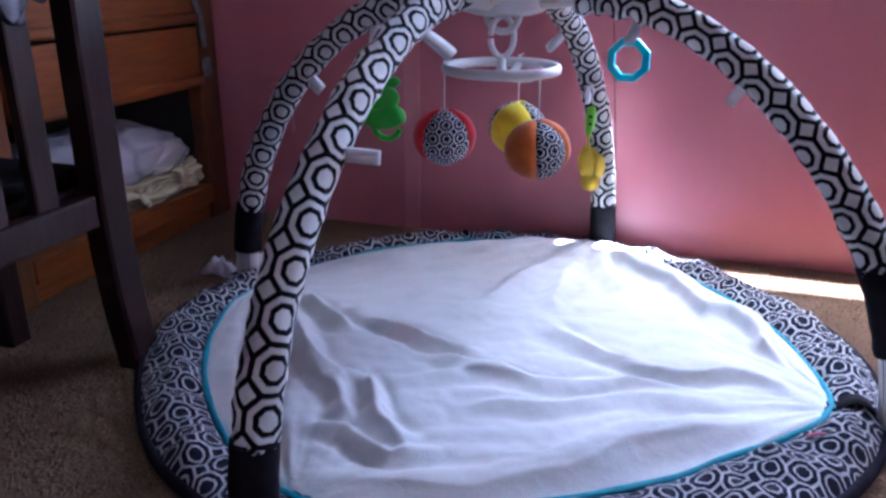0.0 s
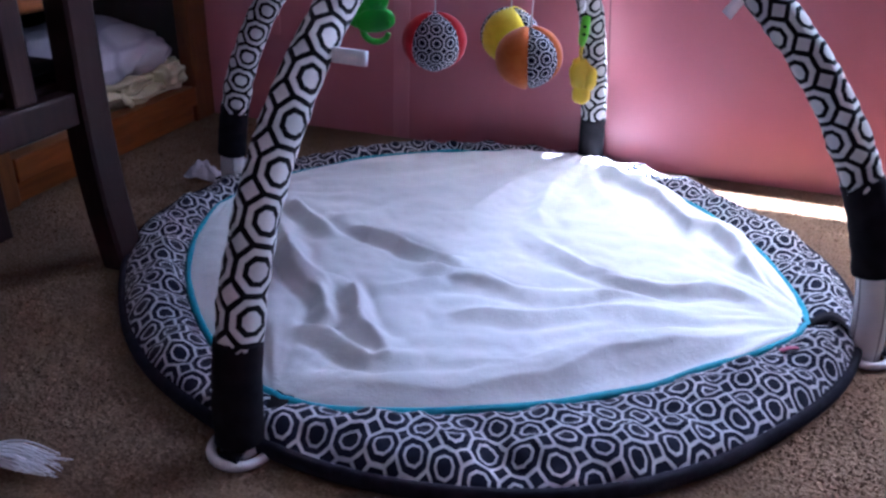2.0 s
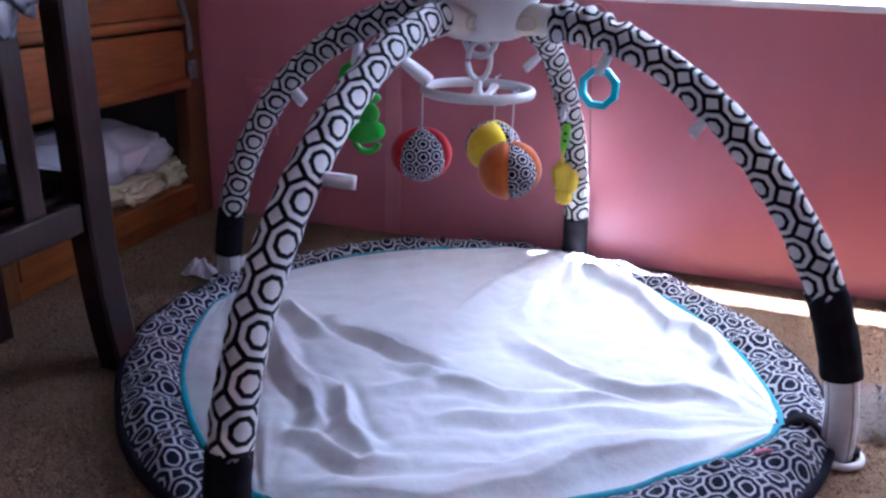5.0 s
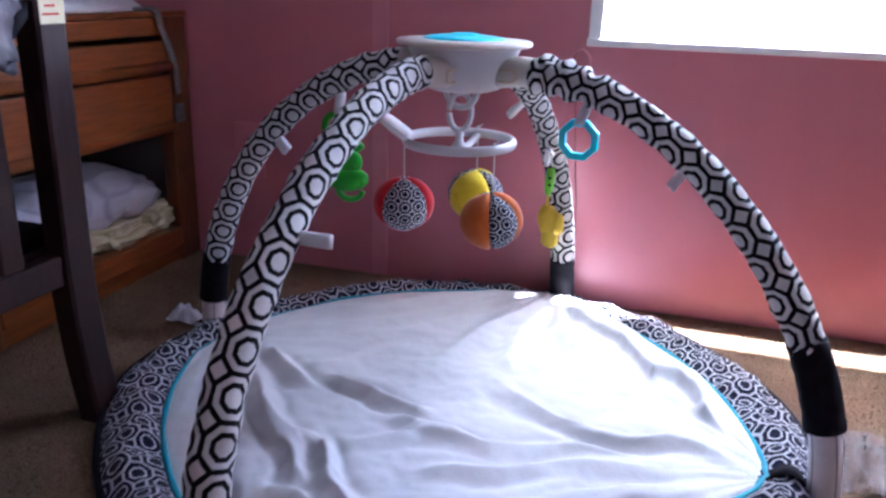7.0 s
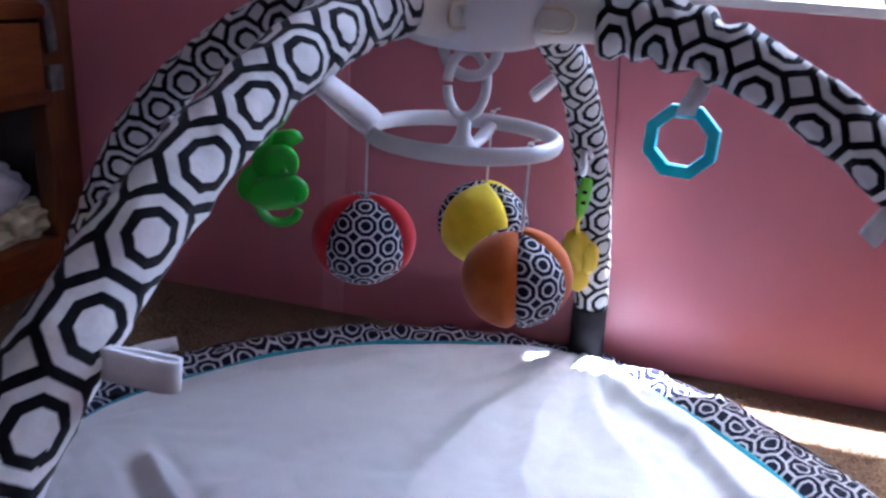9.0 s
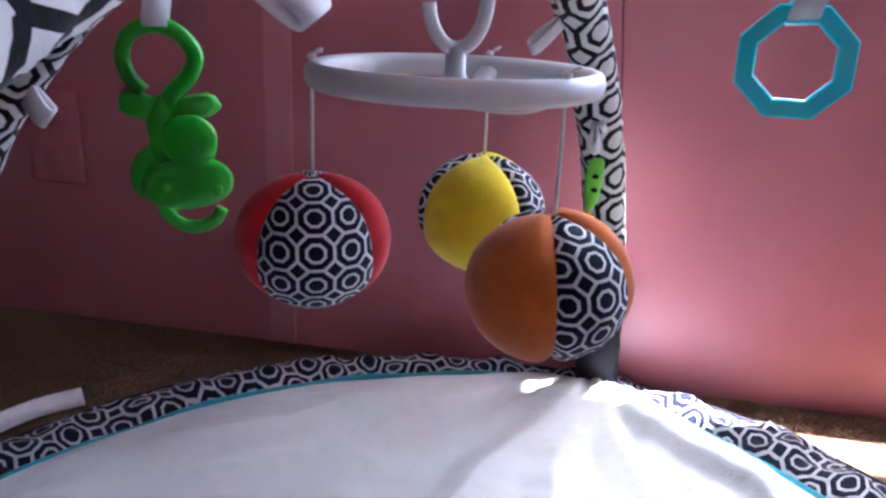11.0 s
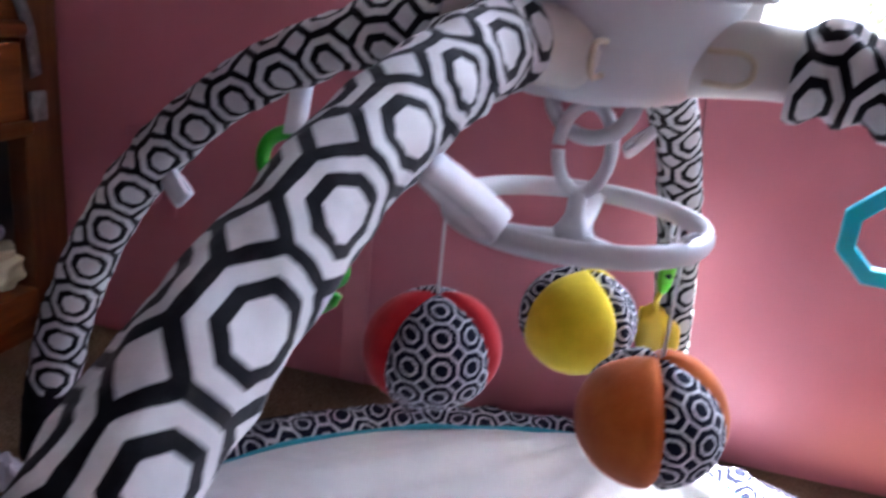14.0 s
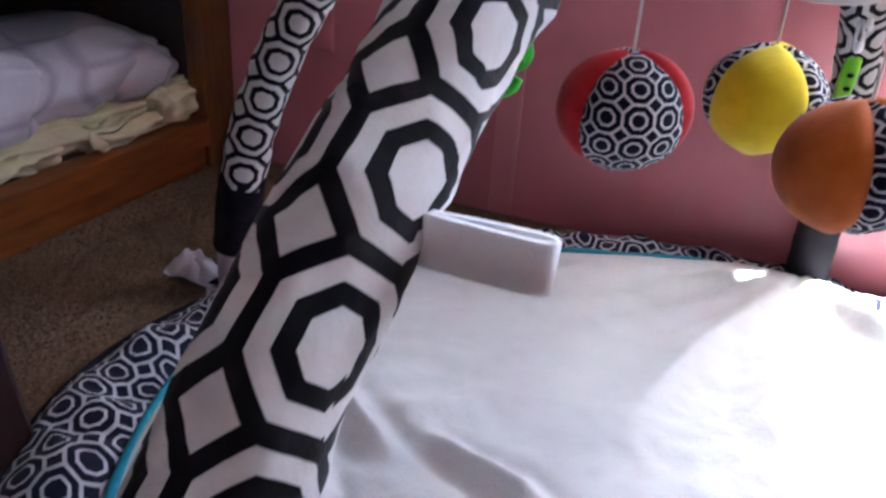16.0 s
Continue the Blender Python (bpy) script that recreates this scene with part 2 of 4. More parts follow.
m_glass, n, l, b = material("window_glass", 0.02)
b.inputs["Transmission Weight"].default_value = 1.0
b.inputs["IOR"].default_value = 1.45
m_clear, n, l, b = material("clear_plastic_film", 0.12)
b.inputs["Transmission Weight"].default_value = 0.85
b.inputs["IOR"].default_value = 1.2
b.inputs["Base Color"].default_value = (0.85, 0.85, 0.88, 1)
bump_of(n, l, b, noise_of(n, l, 40, 3), 0.6, 0.004)
m_bag = mottled("grey_bag_film", (0.07, 0.065, 0.075), (0.15, 0.14, 0.16), 40, 0.25, 0.4, 0.003)
m_tag = mottled("milky_film", (0.42, 0.40, 0.46), (0.58, 0.56, 0.62), 40, 0.25, 0.4, 0.003)
m_tube, n, l, b = material("milky_plastic", 0.3)
l.new(ramp_of(n, l, noise_of(n, l, 30, 2), [(0.3, (0.66, 0.65, 0.66)), (0.7, (0.76, 0.75, 0.76))]), b.inputs["Base Color"])
b.inputs["Transmission Weight"].default_value = 0.15


# ---------------------------------------------------------------- building helpers
def mesh_of(bm, name, mat, smooth=True):
    me = bpy.data.meshes.new(name)
    bmesh.ops.recalc_face_normals(bm, faces=bm.faces)
    bm.to_mesh(me)
    bm.free()
    me.materials.append(mat)
    if smooth:
        for p in me.polygons:
            p.use_smooth = True
    return me


def part(name, bm, mat, parent=None, label="", smooth=True):
    ob = new(name, mesh_of(bm, name, mat, smooth))
    if parent is not None:
        ob.parent = parent
        ob.matrix_parent_inverse = parent.matrix_basis.inverted()
    if label:
        ob["label"] = label
    return ob


def thing(name, place, label, category, group="", kind=""):
    ob = new(name)
    ob.empty_display_size = 0.03
    ob.matrix_basis = Matrix.Translation(place)
    return tagged(ob, label, category, group, kind)


def box(bm, lo, hi, bevel=0.0, segs=2, m=None):
    r = bmesh.ops.create_cube(bm, size=1.0)
    c = [(a + b) / 2 for a, b in zip(lo, hi)]
    s = [b - a for a, b in zip(lo, hi)]
    bmesh.ops.transform(bm, matrix=Matrix.Translation(c) @ Matrix.Diagonal((*s, 1)), verts=r["verts"])
    if bevel:
        e = list({e for v in r["verts"] for e in v.link_edges})
        out = bmesh.ops.bevel(bm, geom=e, offset=bevel, segments=segs, affect="EDGES", profile=0.6)
        vs = out["verts"] + [v for v in r["verts"] if v.is_valid]
    else:
        vs = r["verts"]
    if m is not None:
        bmesh.ops.transform(bm, matrix=m, verts=list(set(vs)))
    return bm


def sweep(bm, pts, radius, segs=16, uv=None, closed=False, cap=True, flat=None, up=None, ripple=None):
    """A tube along pts. radius: a number or a function of the share of the way. uv: (per turn, per metre, turn offset).
    flat: (width, height) of an oval section. up: a first side direction. ripple: radius change by (share, angle)."""
    pts = [Vector(p) for p in pts]
    n = len(pts)
    lens = [0.0]
    for i in range(1, n):
        lens.append(lens[-1] + (pts[i] - pts[i - 1]).length)
    total = lens[-1]
    side, rings = None, []
    for i, p in enumerate(pts):
        if closed:
            t = (pts[(i + 1) % n] - pts[i - 1]).normalized()
        else:
            t = (pts[min(i + 1, n - 1)] - pts[max(i - 1, 0)]).normalized()
        if side is None:
            ref = Vector(up) if up is not None else (Vector((0, 0, 1)) if abs(t.z) < 0.9 else Vector((1, 0, 0)))
            side = (ref - t * ref.dot(t)).normalized()
        else:
            side = (side - t * side.dot(t)).normalized()
        other = t.cross(side)
        s = lens[i] / total
        r = radius(s) if callable(radius) else radius
        ring = []
        for k in range(segs):
            a = 2 * math.pi * k / segs
            rr = r + (ripple(s, a) if ripple else 0.0)
            if flat:
                ring.append(bm.verts.new(p + side * (math.cos(a) * flat[1]) + other * (math.sin(a) * flat[0])))
            else:
                ring.append(bm.verts.new(p + (side * math.cos(a) + other * math.sin(a)) * rr))
        rings.append(ring)
    lay = bm.loops.layers.uv.verify() if uv else None
    run = [uv[4] if uv and len(uv) > 4 else 0.0]
    if uv:
        squeeze = uv[3] if len(uv) > 3 else 0.0
        for i in range(1, n):
            run.append(run[-1] + (lens[i] - lens[i - 1]) * uv[1] * (1 + squeeze * max(0.0, (lens[i] / total - 0.72) / 0.28)))
    for i in range(n if closed else n - 1):
        a, c = rings[i], rings[(i + 1) % n]
        for k in range(segs):
            k2 = (k + 1) % segs
            fc = bm.faces.new((a[k], a[k2], c[k2], c[k]))
            if uv:
                per, metre, off = uv[:3]
                for lp, (kk, ii) in zip(fc.loops, ((k, i), (k + 1, i), (k + 1, i + 1), (k, i + 1))):
                    lp[lay].uv = (per * kk / segs + off, run[min(ii, n - 1)])
    if cap and not closed:
        bm.faces.new(rings[0][::-1])
        bm.faces.new(rings[-1])
    return bm


def lathe(bm, profile, segs=48, place=(0, 0, 0), axis=None):
    """Turns a profile of (r, z) about z."""
    rows = []
    for r, z in profile:
        if r < 1e-6:
            rows.append([bm.verts.new((0, 0, z))])
        else:
            rows.append([bm.verts.new((r * math.cos(2 * math.pi * k / segs), r * math.sin(2 * math.pi * k / segs), z)) for k in range(segs)])
    for a, c in zip(rows, rows[1:]):
        for k in range(segs):
            k2 = (k + 1) % segs
            vs = [a[k % len(a)], a[k2 % len(a)], c[k2 % len(c)], c[k % len(c)]]
            seen = []
            for v in vs:
                if v not in seen:
                    seen.append(v)
            if len(seen) > 2:
                bm.faces.new(seen)
    m = Matrix.Translation(place) @ (axis if axis is not None else Matrix())
    bmesh.ops.transform(bm, matrix=m, verts=[v for r in rows for v in r])
    return bm


def blob(bm, place, size, turn=None, segs=24, rings=16, lump=0.0, freq=3.0, power=1.0, seed=0.0):
    r = bmesh.ops.create_uvsphere(bm, u_segments=segs, v_segments=rings, radius=1.0)
    for v in r["verts"]:
        c = v.co.copy()
        if power != 1.0:
            c = Vector([math.copysign(abs(x) ** power, x) for x in c])
        if lump:
            c *= 1 + lump * noise.noise(v.co * freq + Vector((seed, seed * 1.7, 3.1)))
        v.co = c
    m = Matrix.Translation(place) @ (turn if turn is not None else Matrix()) @ Matrix.Diagonal((*size, 1))
    bmesh.ops.transform(bm, matrix=m, verts=r["verts"])
    return bm


def arc(c, r, a0, a1, n, ex, ez):
    c, ex, ez = Vector(c), Vector(ex), Vector(ez)
    return [c + ex * (r * math.cos(radians(a0 + (a1 - a0) * i / n))) + ez * (r * math.sin(radians(a0 + (a1 - a0) * i / n))) for i in range(n + 1)]


def smoothed(keys, n):
    """Points along a Catmull-Rom curve through keys."""
    k = [Vector(p) for p in keys]
    k = [2 * k[0] - k[1]] + k + [2 * k[-1] - k[-2]]
    out = []
    segs = len(k) - 3
    for i in range(n + 1):
        s = min(i / n * segs, segs - 1e-6)
        j = int(s)
        t = s - j
        p0, p1, p2, p3 = k[j:j + 4]
        out.append(0.5 * (2 * p1 + (p2 - p0) * t + (2 * p0 - 5 * p1 + 4 * p2 - p3) * t * t + (3 * p1 - p0 - 3 * p2 + p3) * t ** 3))
    return out


def ribbon(bm, pts, width_dir, width, thick=0.0016):
    """A flat strip of cloth along pts."""
    w = Vector(width_dir).normalized() * width / 2
    pts = [Vector(p) for p in pts]
    n = len(pts)
    rows = []
    for i, p in enumerate(pts):
        t = (pts[min(i + 1, n - 1)] - pts[max(i - 1, 0)]).normalized()
        nrm = t.cross(w).normalized() * thick / 2
        rows.append([bm.verts.new(q) for q in (p - w + nrm, p + w + nrm, p + w - nrm, p - w - nrm)])
    for a, c in zip(rows, rows[1:]):
        for k in range(4):
            bm.faces.new((a[k], a[(k + 1) % 4], c[(k + 1) % 4], c[k]))
    bm.faces.new(rows[0][::-1])
    bm.faces.new(rows[-1])
    return bm

# ---------------------------------------------------------------- structure
FLOOR_L, FLOOR_R, FLOOR_S, CEIL = -1.62, 2.60, -2.7, 2.35
bm = bmesh.new()
box(bm, (FLOOR_L, FLOOR_S, -0.08), (FLOOR_R, W, 0.0))
tagged(part("floor", bm, m_carpet, smooth=False), "short brown cut pile carpet on the bedroom floor", "floor", kind="structure")

T = 0.058
bm = bmesh.new()
for lo, hi in (((FLOOR_L - T, W, -0.08), (WIN_L, W + T, CEIL)), ((WIN_R, W, -0.08), (FLOOR_R + T, W + T, CEIL)),
               ((WIN_L, W, -0.08), (WIN_R, W + T, WIN_B)), ((WIN_L, W, WIN_T), (WIN_R, W + T, CEIL))):
    box(bm, lo, hi)
wall_n = tagged(part("wall_north", bm, m_wall, smooth=False), "mauve pink painted wall panelling under a bright window", "wall", kind="structure")
# both walls are out of view; the west one is darkened to dim the left
for name, lo, hi in (("wall_west", (FLOOR_L - T, FLOOR_S, -0.08), (FLOOR_L, W, CEIL)), ("wall_east", (FLOOR_R, FLOOR_S, -0.08), (FLOOR_R + T, W, CEIL))):
    bm = bmesh.new()
    box(bm, lo, hi)
    tagged(part(name, bm, m_west_dark if name == "wall_west" else m_other, smooth=False), "unseen bedroom wall, made dark brown to cut bounce light" if name == "wall_west" else "plain mauve painted bedroom wall", "wall", kind="structure")
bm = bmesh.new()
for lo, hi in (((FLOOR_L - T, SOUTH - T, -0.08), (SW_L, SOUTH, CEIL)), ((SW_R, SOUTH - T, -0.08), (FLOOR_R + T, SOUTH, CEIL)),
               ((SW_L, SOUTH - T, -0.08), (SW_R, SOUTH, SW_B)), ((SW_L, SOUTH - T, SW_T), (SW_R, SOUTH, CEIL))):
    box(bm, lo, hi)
tagged(part("wall_south", bm, m_other, smooth=False), "plain mauve painted bedroom wall with an added window opening", "wall", kind="structure")
# frame and glass added out of view, around the fill lamp's opening
added_win = thing("added_window", ((SW_L + SW_R) / 2, SOUTH, SW_B), "added unseen window with white frame and clear glass, for fill light", "window", kind="structure")
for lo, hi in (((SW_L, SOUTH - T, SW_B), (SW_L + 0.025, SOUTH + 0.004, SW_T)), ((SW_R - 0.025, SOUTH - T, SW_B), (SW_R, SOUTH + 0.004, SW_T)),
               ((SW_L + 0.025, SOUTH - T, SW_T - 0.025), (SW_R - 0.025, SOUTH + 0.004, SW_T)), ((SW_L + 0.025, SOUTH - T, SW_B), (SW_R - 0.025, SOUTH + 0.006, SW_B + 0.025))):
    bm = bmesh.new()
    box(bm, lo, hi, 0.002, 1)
    part("window_frame", bm, m_paint, added_win, smooth=False)
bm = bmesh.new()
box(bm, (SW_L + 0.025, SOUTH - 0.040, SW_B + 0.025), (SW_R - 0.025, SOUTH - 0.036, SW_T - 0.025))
pane = part("pane", bm, m_glass, added_win, smooth=False)
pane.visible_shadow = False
bm = bmesh.new()
box(bm, (FLOOR_L - T, FLOOR_S - T, CEIL), (FLOOR_R + T, W + T, CEIL + 0.06))
tagged(part("ceiling", bm, m_ceil, smooth=False), "plain white painted ceiling", "ceiling", kind="structure")

# joint strips between the wall panels
for u in (-0.495, 0.725):
    bm = bmesh.new()
    box(bm, (u - 0.0022, W - 0.0030, 0), (u + 0.0022, W, CEIL), 0.001, 1)
    box(bm, (u - 0.030, W - 0.0012, 0), (u - 0.0022, W, CEIL), 0.0004, 1)
    tagged(part("trim", bm, m_trim, smooth=False), "painted mauve batten over a panel joint, lightened as if catching light", "trim", kind="structure")

# window: white frame, glass, sill
win = thing("window_1", ((WIN_L + WIN_R) / 2, W + T / 2, WIN_B), "white framed window with clear glass, bright outside", "window", kind="structure")
FR = 0.022
for nm, lo, hi in (("window_frame", (WIN_L, W - 0.004, WIN_B + 0.010), (WIN_L + FR, W + T, WIN_T)), ("window_frame", (WIN_R - FR, W - 0.004, WIN_B + 0.010), (WIN_R, W + T, WIN_T)),
                   ("window_frame", (WIN_L + FR, W - 0.004, WIN_T - FR), (WIN_R - FR, W + T, WIN_T)), ("window_sill", (WIN_L - 0.002, W - 0.007, WIN_B - 0.003), (WIN_R + 0.002, W + T + 0.002, WIN_B + 0.010))):
    bm = bmesh.new()
    box(bm, lo, hi, 0.002, 2)
    part(nm, bm, m_paint, win, smooth=False)
bm = bmesh.new()
box(bm, (WIN_L + FR, W + 0.030, WIN_B + 0.010), (WIN_L + FR + 0.010, W + 0.045, WIN_T - FR), 0.002, 1)
box(bm, (WIN_R - FR - 0.010, W + 0.030, WIN_B + 0.010), (WIN_R - FR, W + 0.045, WIN_T - FR), 0.002, 1)
part("sash", bm, m_paint, win, smooth=False)
bm = bmesh.new()
box(bm, (WIN_L + FR + 0.010, W + 0.036, WIN_B + 0.010), (WIN_R - FR - 0.010, W + 0.039, WIN_T - FR))
pane = part("pane", bm, m_glass, win, smooth=False)
pane.visible_shadow = False

# ground and plants outside
bm = bmesh.new()
box(bm, (-400, -400, -0.75), (400, 800, -0.6))
tagged(part("ground", bm, m_grass, smooth=False), "pale sunlit gravel yard outside the house", "ground", kind="structure")
bm = bmesh.new()
box(bm, (-30, 24, -0.6), (30, 24.3, 14))
tagged(part("backdrop", bm, m_haze, smooth=False), "bright hazy summer sky beyond the yard", "backdrop", kind="structure")

rng = random.Random(4)


def shrub(place, size):
    t = thing("shrub", place, "leafy green shrub in the sunlit yard", "shrub")
    bm = bmesh.new()
    sweep(bm, [(place[0], place[1], place[2]), (place[0] + 0.02, place[1], place[2] + size * 0.5), (place[0], place[1] + 0.03, place[2] + size)], lambda s: 0.05 * (1 - 0.8 * s), 8)
    part("trunk", bm, m_bark, t)
    bm = bmesh.new()
    for _ in range(900):
        d = Vector((rng.gauss(0, 1), rng.gauss(0, 1), rng.gauss(0, 1))).normalized() * size * (0.45 + 0.55 * rng.random()) * (0.8 + 0.4 * rng.random())
        c = Vector(place) + Vector((d.x * 0.8, d.y * 0.8, d.z * 0.75 + size * 1.1))
        e = Vector((rng.gauss(0, 1), rng.gauss(0, 1), rng.gauss(0, 1))).normalized()
        f2 = e.cross(Vector((0.3, 0.5, 0.8))).normalized()
        s = 0.07 + 0.05 * rng.random()
        bm.faces.new([bm.verts.new(c + e * s), bm.verts.new(c + f2 * s * 0.5), bm.verts.new(c - e * s), bm.verts.new(c - f2 * s * 0.5)])
    part("crown", bm, m_leaf, t, smooth=False)


shrub((3.7, 14.5, -0.6), 1.15)
shrub((5.6, 15.5, -0.6), 1.3)

# painted outlet plate, wall hook and hanging cord
out = thing("outlet_plate", (-0.79, W, 0.23), "mauve painted outlet cover plate on the wall", "outlet plate")
bm = bmesh.new()
box(bm, (-0.825, W - 0.006, 0.175), (-0.757, W - 0.0003, 0.287), 0.003, 2)
part("plate", bm, m_wall, out)
for z in (0.205, 0.257):
    bm = bmesh.new()
    lathe(bm, [(0, 0.002), (0.014, 0.002), (0.0155, 0.0), (0.0155, -0.002), (0, -0.002)], 20, (-0.791, W - 0.0065, z), pose(0, 0, 0, 90, 0, 0))
    part("socket", bm, m_wall, out)

hook = thing("wall_hook", (-0.135, W, 0.44), "mauve painted cord hook under the window", "hook")
bm = bmesh.new()
sweep(bm, smoothed([(-0.150, W - 0.001, 0.425), (-0.152, W - 0.006, 0.448), (-0.140, W - 0.010, 0.460), (-0.128, W - 0.006, 0.448), (-0.127, W - 0.001, 0.425)], 20), 0.0028, 8)
part("loop", bm, m_wall, hook)
bm = bmesh.new()
sweep(bm, smoothed([(-0.152, W - 0.004, 0.440), (-0.146, W - 0.003, 0.38), (-0.136, W - 0.003, 0.26), (-0.128, W - 0.003, 0.17), (-0.122, W - 0.003, 0.05)], 24), 0.0011, 6)
tagged(part("cord", bm, m_wallcord), "thin dark mauve cord hanging down the wall", "cord")

# ---------------------------------------------------------------- captain's cabinet
CF = -0.92
cab = thing("drawer_cabinet", (CF - 0.25, 1.08, 0), "honey brown wooden cabinet with drawers over an open cubby", "cabinet")
CN, CX = 0.795, W - 0.004
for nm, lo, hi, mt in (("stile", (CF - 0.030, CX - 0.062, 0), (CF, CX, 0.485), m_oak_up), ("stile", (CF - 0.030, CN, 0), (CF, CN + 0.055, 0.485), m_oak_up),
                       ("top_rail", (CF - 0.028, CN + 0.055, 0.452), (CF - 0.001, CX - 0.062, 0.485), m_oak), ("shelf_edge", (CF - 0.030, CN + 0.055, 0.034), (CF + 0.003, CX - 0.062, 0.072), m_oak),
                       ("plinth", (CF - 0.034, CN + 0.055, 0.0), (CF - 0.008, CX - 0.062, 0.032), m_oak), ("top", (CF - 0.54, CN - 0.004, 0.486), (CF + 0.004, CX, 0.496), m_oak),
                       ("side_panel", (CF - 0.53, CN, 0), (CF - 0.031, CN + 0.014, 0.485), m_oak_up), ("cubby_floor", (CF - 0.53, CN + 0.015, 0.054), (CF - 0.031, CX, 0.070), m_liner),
                       ("cubby_back", (CF - 0.535, CN + 0.015, 0.072), (CF - 0.52, CX, 0.47), m_inner), ("cubby_side", (CF - 0.52, CX - 0.012, 0.072), (CF - 0.031, CX - 0.001, 0.47), m_inner),
                       ("divider", (CF - 0.51, CN + 0.016, 0.270), (CF - 0.031, CX - 0.014, 0.280), m_inner)):
    bm = bmesh.new()
    box(bm, lo, hi, 0.003, 2)
    part(nm, bm, mt, cab, smooth=False)
for z0, z1 in ((0.389, 0.443), (0.274, 0.380)):
    bm = bmesh.new()
    box(bm, (CF - 0.020, CN + 0.060, z0), (CF + 0.006, CX - 0.066, z1), 0.004, 2)
    d = part("drawer", bm, m_oak, cab, smooth=False)
    bm = bmesh.new()
    sweep(bm, [(CF + 0.009, CN + 0.060, z0 + 0.006), (CF + 0.009, 1.05, z0 + 0.006), (CF + 0.009, CX - 0.066, z0 + 0.006)], 0.008, 12, flat=(0.007, 0.010))
    part("pull_lip", bm, m_oak, d, "rounded wooden finger pull")

bm = bmesh.new()
blob(bm, (CF - 0.28, 1.10, 0.515), (0.25, 0.27, 0.06), None, 40, 24, 0.25, 3.0, 0.8, 2.0)
for v in bm.verts:
    v.co.z = max(v.co.z, 0.4965)
tagged(part("folded_quilt", bm, m_bedding), "pale grey quilt lying on the cabinet top", "quilt")

strap = thing("hanging_strap", (CF + 0.004, 1.32, 0.31), "grey webbing strap hanging over the cabinet corner", "strap")
bm = bmesh.new()
ribbon(bm, smoothed([(CF - 0.04, 1.262, 0.4985), (CF + 0.004, 1.278, 0.499), (CF + 0.010, 1.285, 0.47), (CF + 0.012, 1.302, 0.43), (CF + 0.011, 1.318, 0.39), (CF + 0.009, 1.326, 0.34)], 30), (0.0, 1.0, 0.25), 0.017, 0.002)
part("webbing", bm, m_strap, strap)
bm = bmesh.new()
box(bm, (CF + 0.003, 1.315, 0.285), (CF + 0.010, 1.341, 0.322), 0.003, 2)
part("buckle", bm, m_strap, strap, "dull grey plastic buckle")

# linen in the cubby: a rolled blanket on a crumpled cream towel
def linen(name, mat, label, cat, pieces):
    t = thing(name, (-1.0, 1.1, 0.0708), label, cat)
    for place, size, turn, lump, seed in pieces:
        bm = bmesh.new()
        blob(bm, place, size, pose(0, 0, 0, *turn), 64, 40, lump, 2.6, 0.82, seed)
        for v in bm.verts:
            q = v.co * 22
            v.co += Vector((noise.noise(q), noise.noise(q + Vector((9, 0, 0))), noise.noise(q + Vector((0, 9, 0))))) * 0.004
            v.co.z += 0.003 * math.sin(40 * (v.co.y + 0.5 * v.co.z) + 3 * noise.noise(v.co * 9))
            v.co.z = max(v.co.z, 0.0708)
            v.co.y = min(v.co.y, CX - 0.016)
        part("fold", bm, mat, t)
    return t


linen("cream_towel", m_towel_c, "crumpled cream terry towel on the cubby floor", "towel",
      [((-1.035, 1.125, 0.086), (0.095, 0.205, 0.030), (0, 4, -4), 0.35, 1.0), ((-0.978, 1.190, 0.084), (0.032, 0.075, 0.022), (0, 0, 18), 0.5, 5.0), ((-0.968, 1.292, 0.096), (0.034, 0.050, 0.028), (0, 0, 5), 0.4, 8.0), ((-0.99, 1.02, 0.082), (0.045, 0.07, 0.020), (0, 0, -10), 0.5, 3.0)])
blk = linen("rolled_blanket", m_towel_w, "bundled white blanket with lavender print on the towel", "blanket",
            [((-1.050, 1.110, 0.152), (0.10, 0.210, 0.052), (3, 4, -3), 0.10, 4.0), ((-1.000, 1.250, 0.142), (0.052, 0.078, 0.040), (-4, 0, 6), 0.12, 7.0), ((-1.000, 1.005, 0.150), (0.058, 0.12, 0.052), (0, 0, 0), 0.12, 9.0)])

# ---------------------------------------------------------------- dark wooden chair
chair = thing("slat_back_chair", (-0.76, 0.56, 0), "dark brown stained wooden chair with slatted back", "chair")


def post(bm, keys, w, d):
    """A squared upright through keys of (u, v, z), with eased edges."""
    pts = smoothed(keys, 24)
    rows = []
    for p in pts:
        e = 0.18
        ring = []
        for sx, sy in ((-1, -1 + e), (-1 + e, -1), (1 - e, -1), (1, -1 + e), (1, 1 - e), (1 - e, 1), (-1 + e, 1), (-1, 1 - e)):
            ring.append(bm.verts.new(p + Vector((sx * w / 2, sy * d / 2, 0))))
        rows.append(ring)
    for a, c in zip(rows, rows[1:]):
        for k in range(8):
            bm.faces.new((a[k], a[(k + 1) % 8], c[(k + 1) % 8], c[k]))
    bm.faces.new(rows[0][::-1])
    bm.faces.new(rows[-1])
    return bm


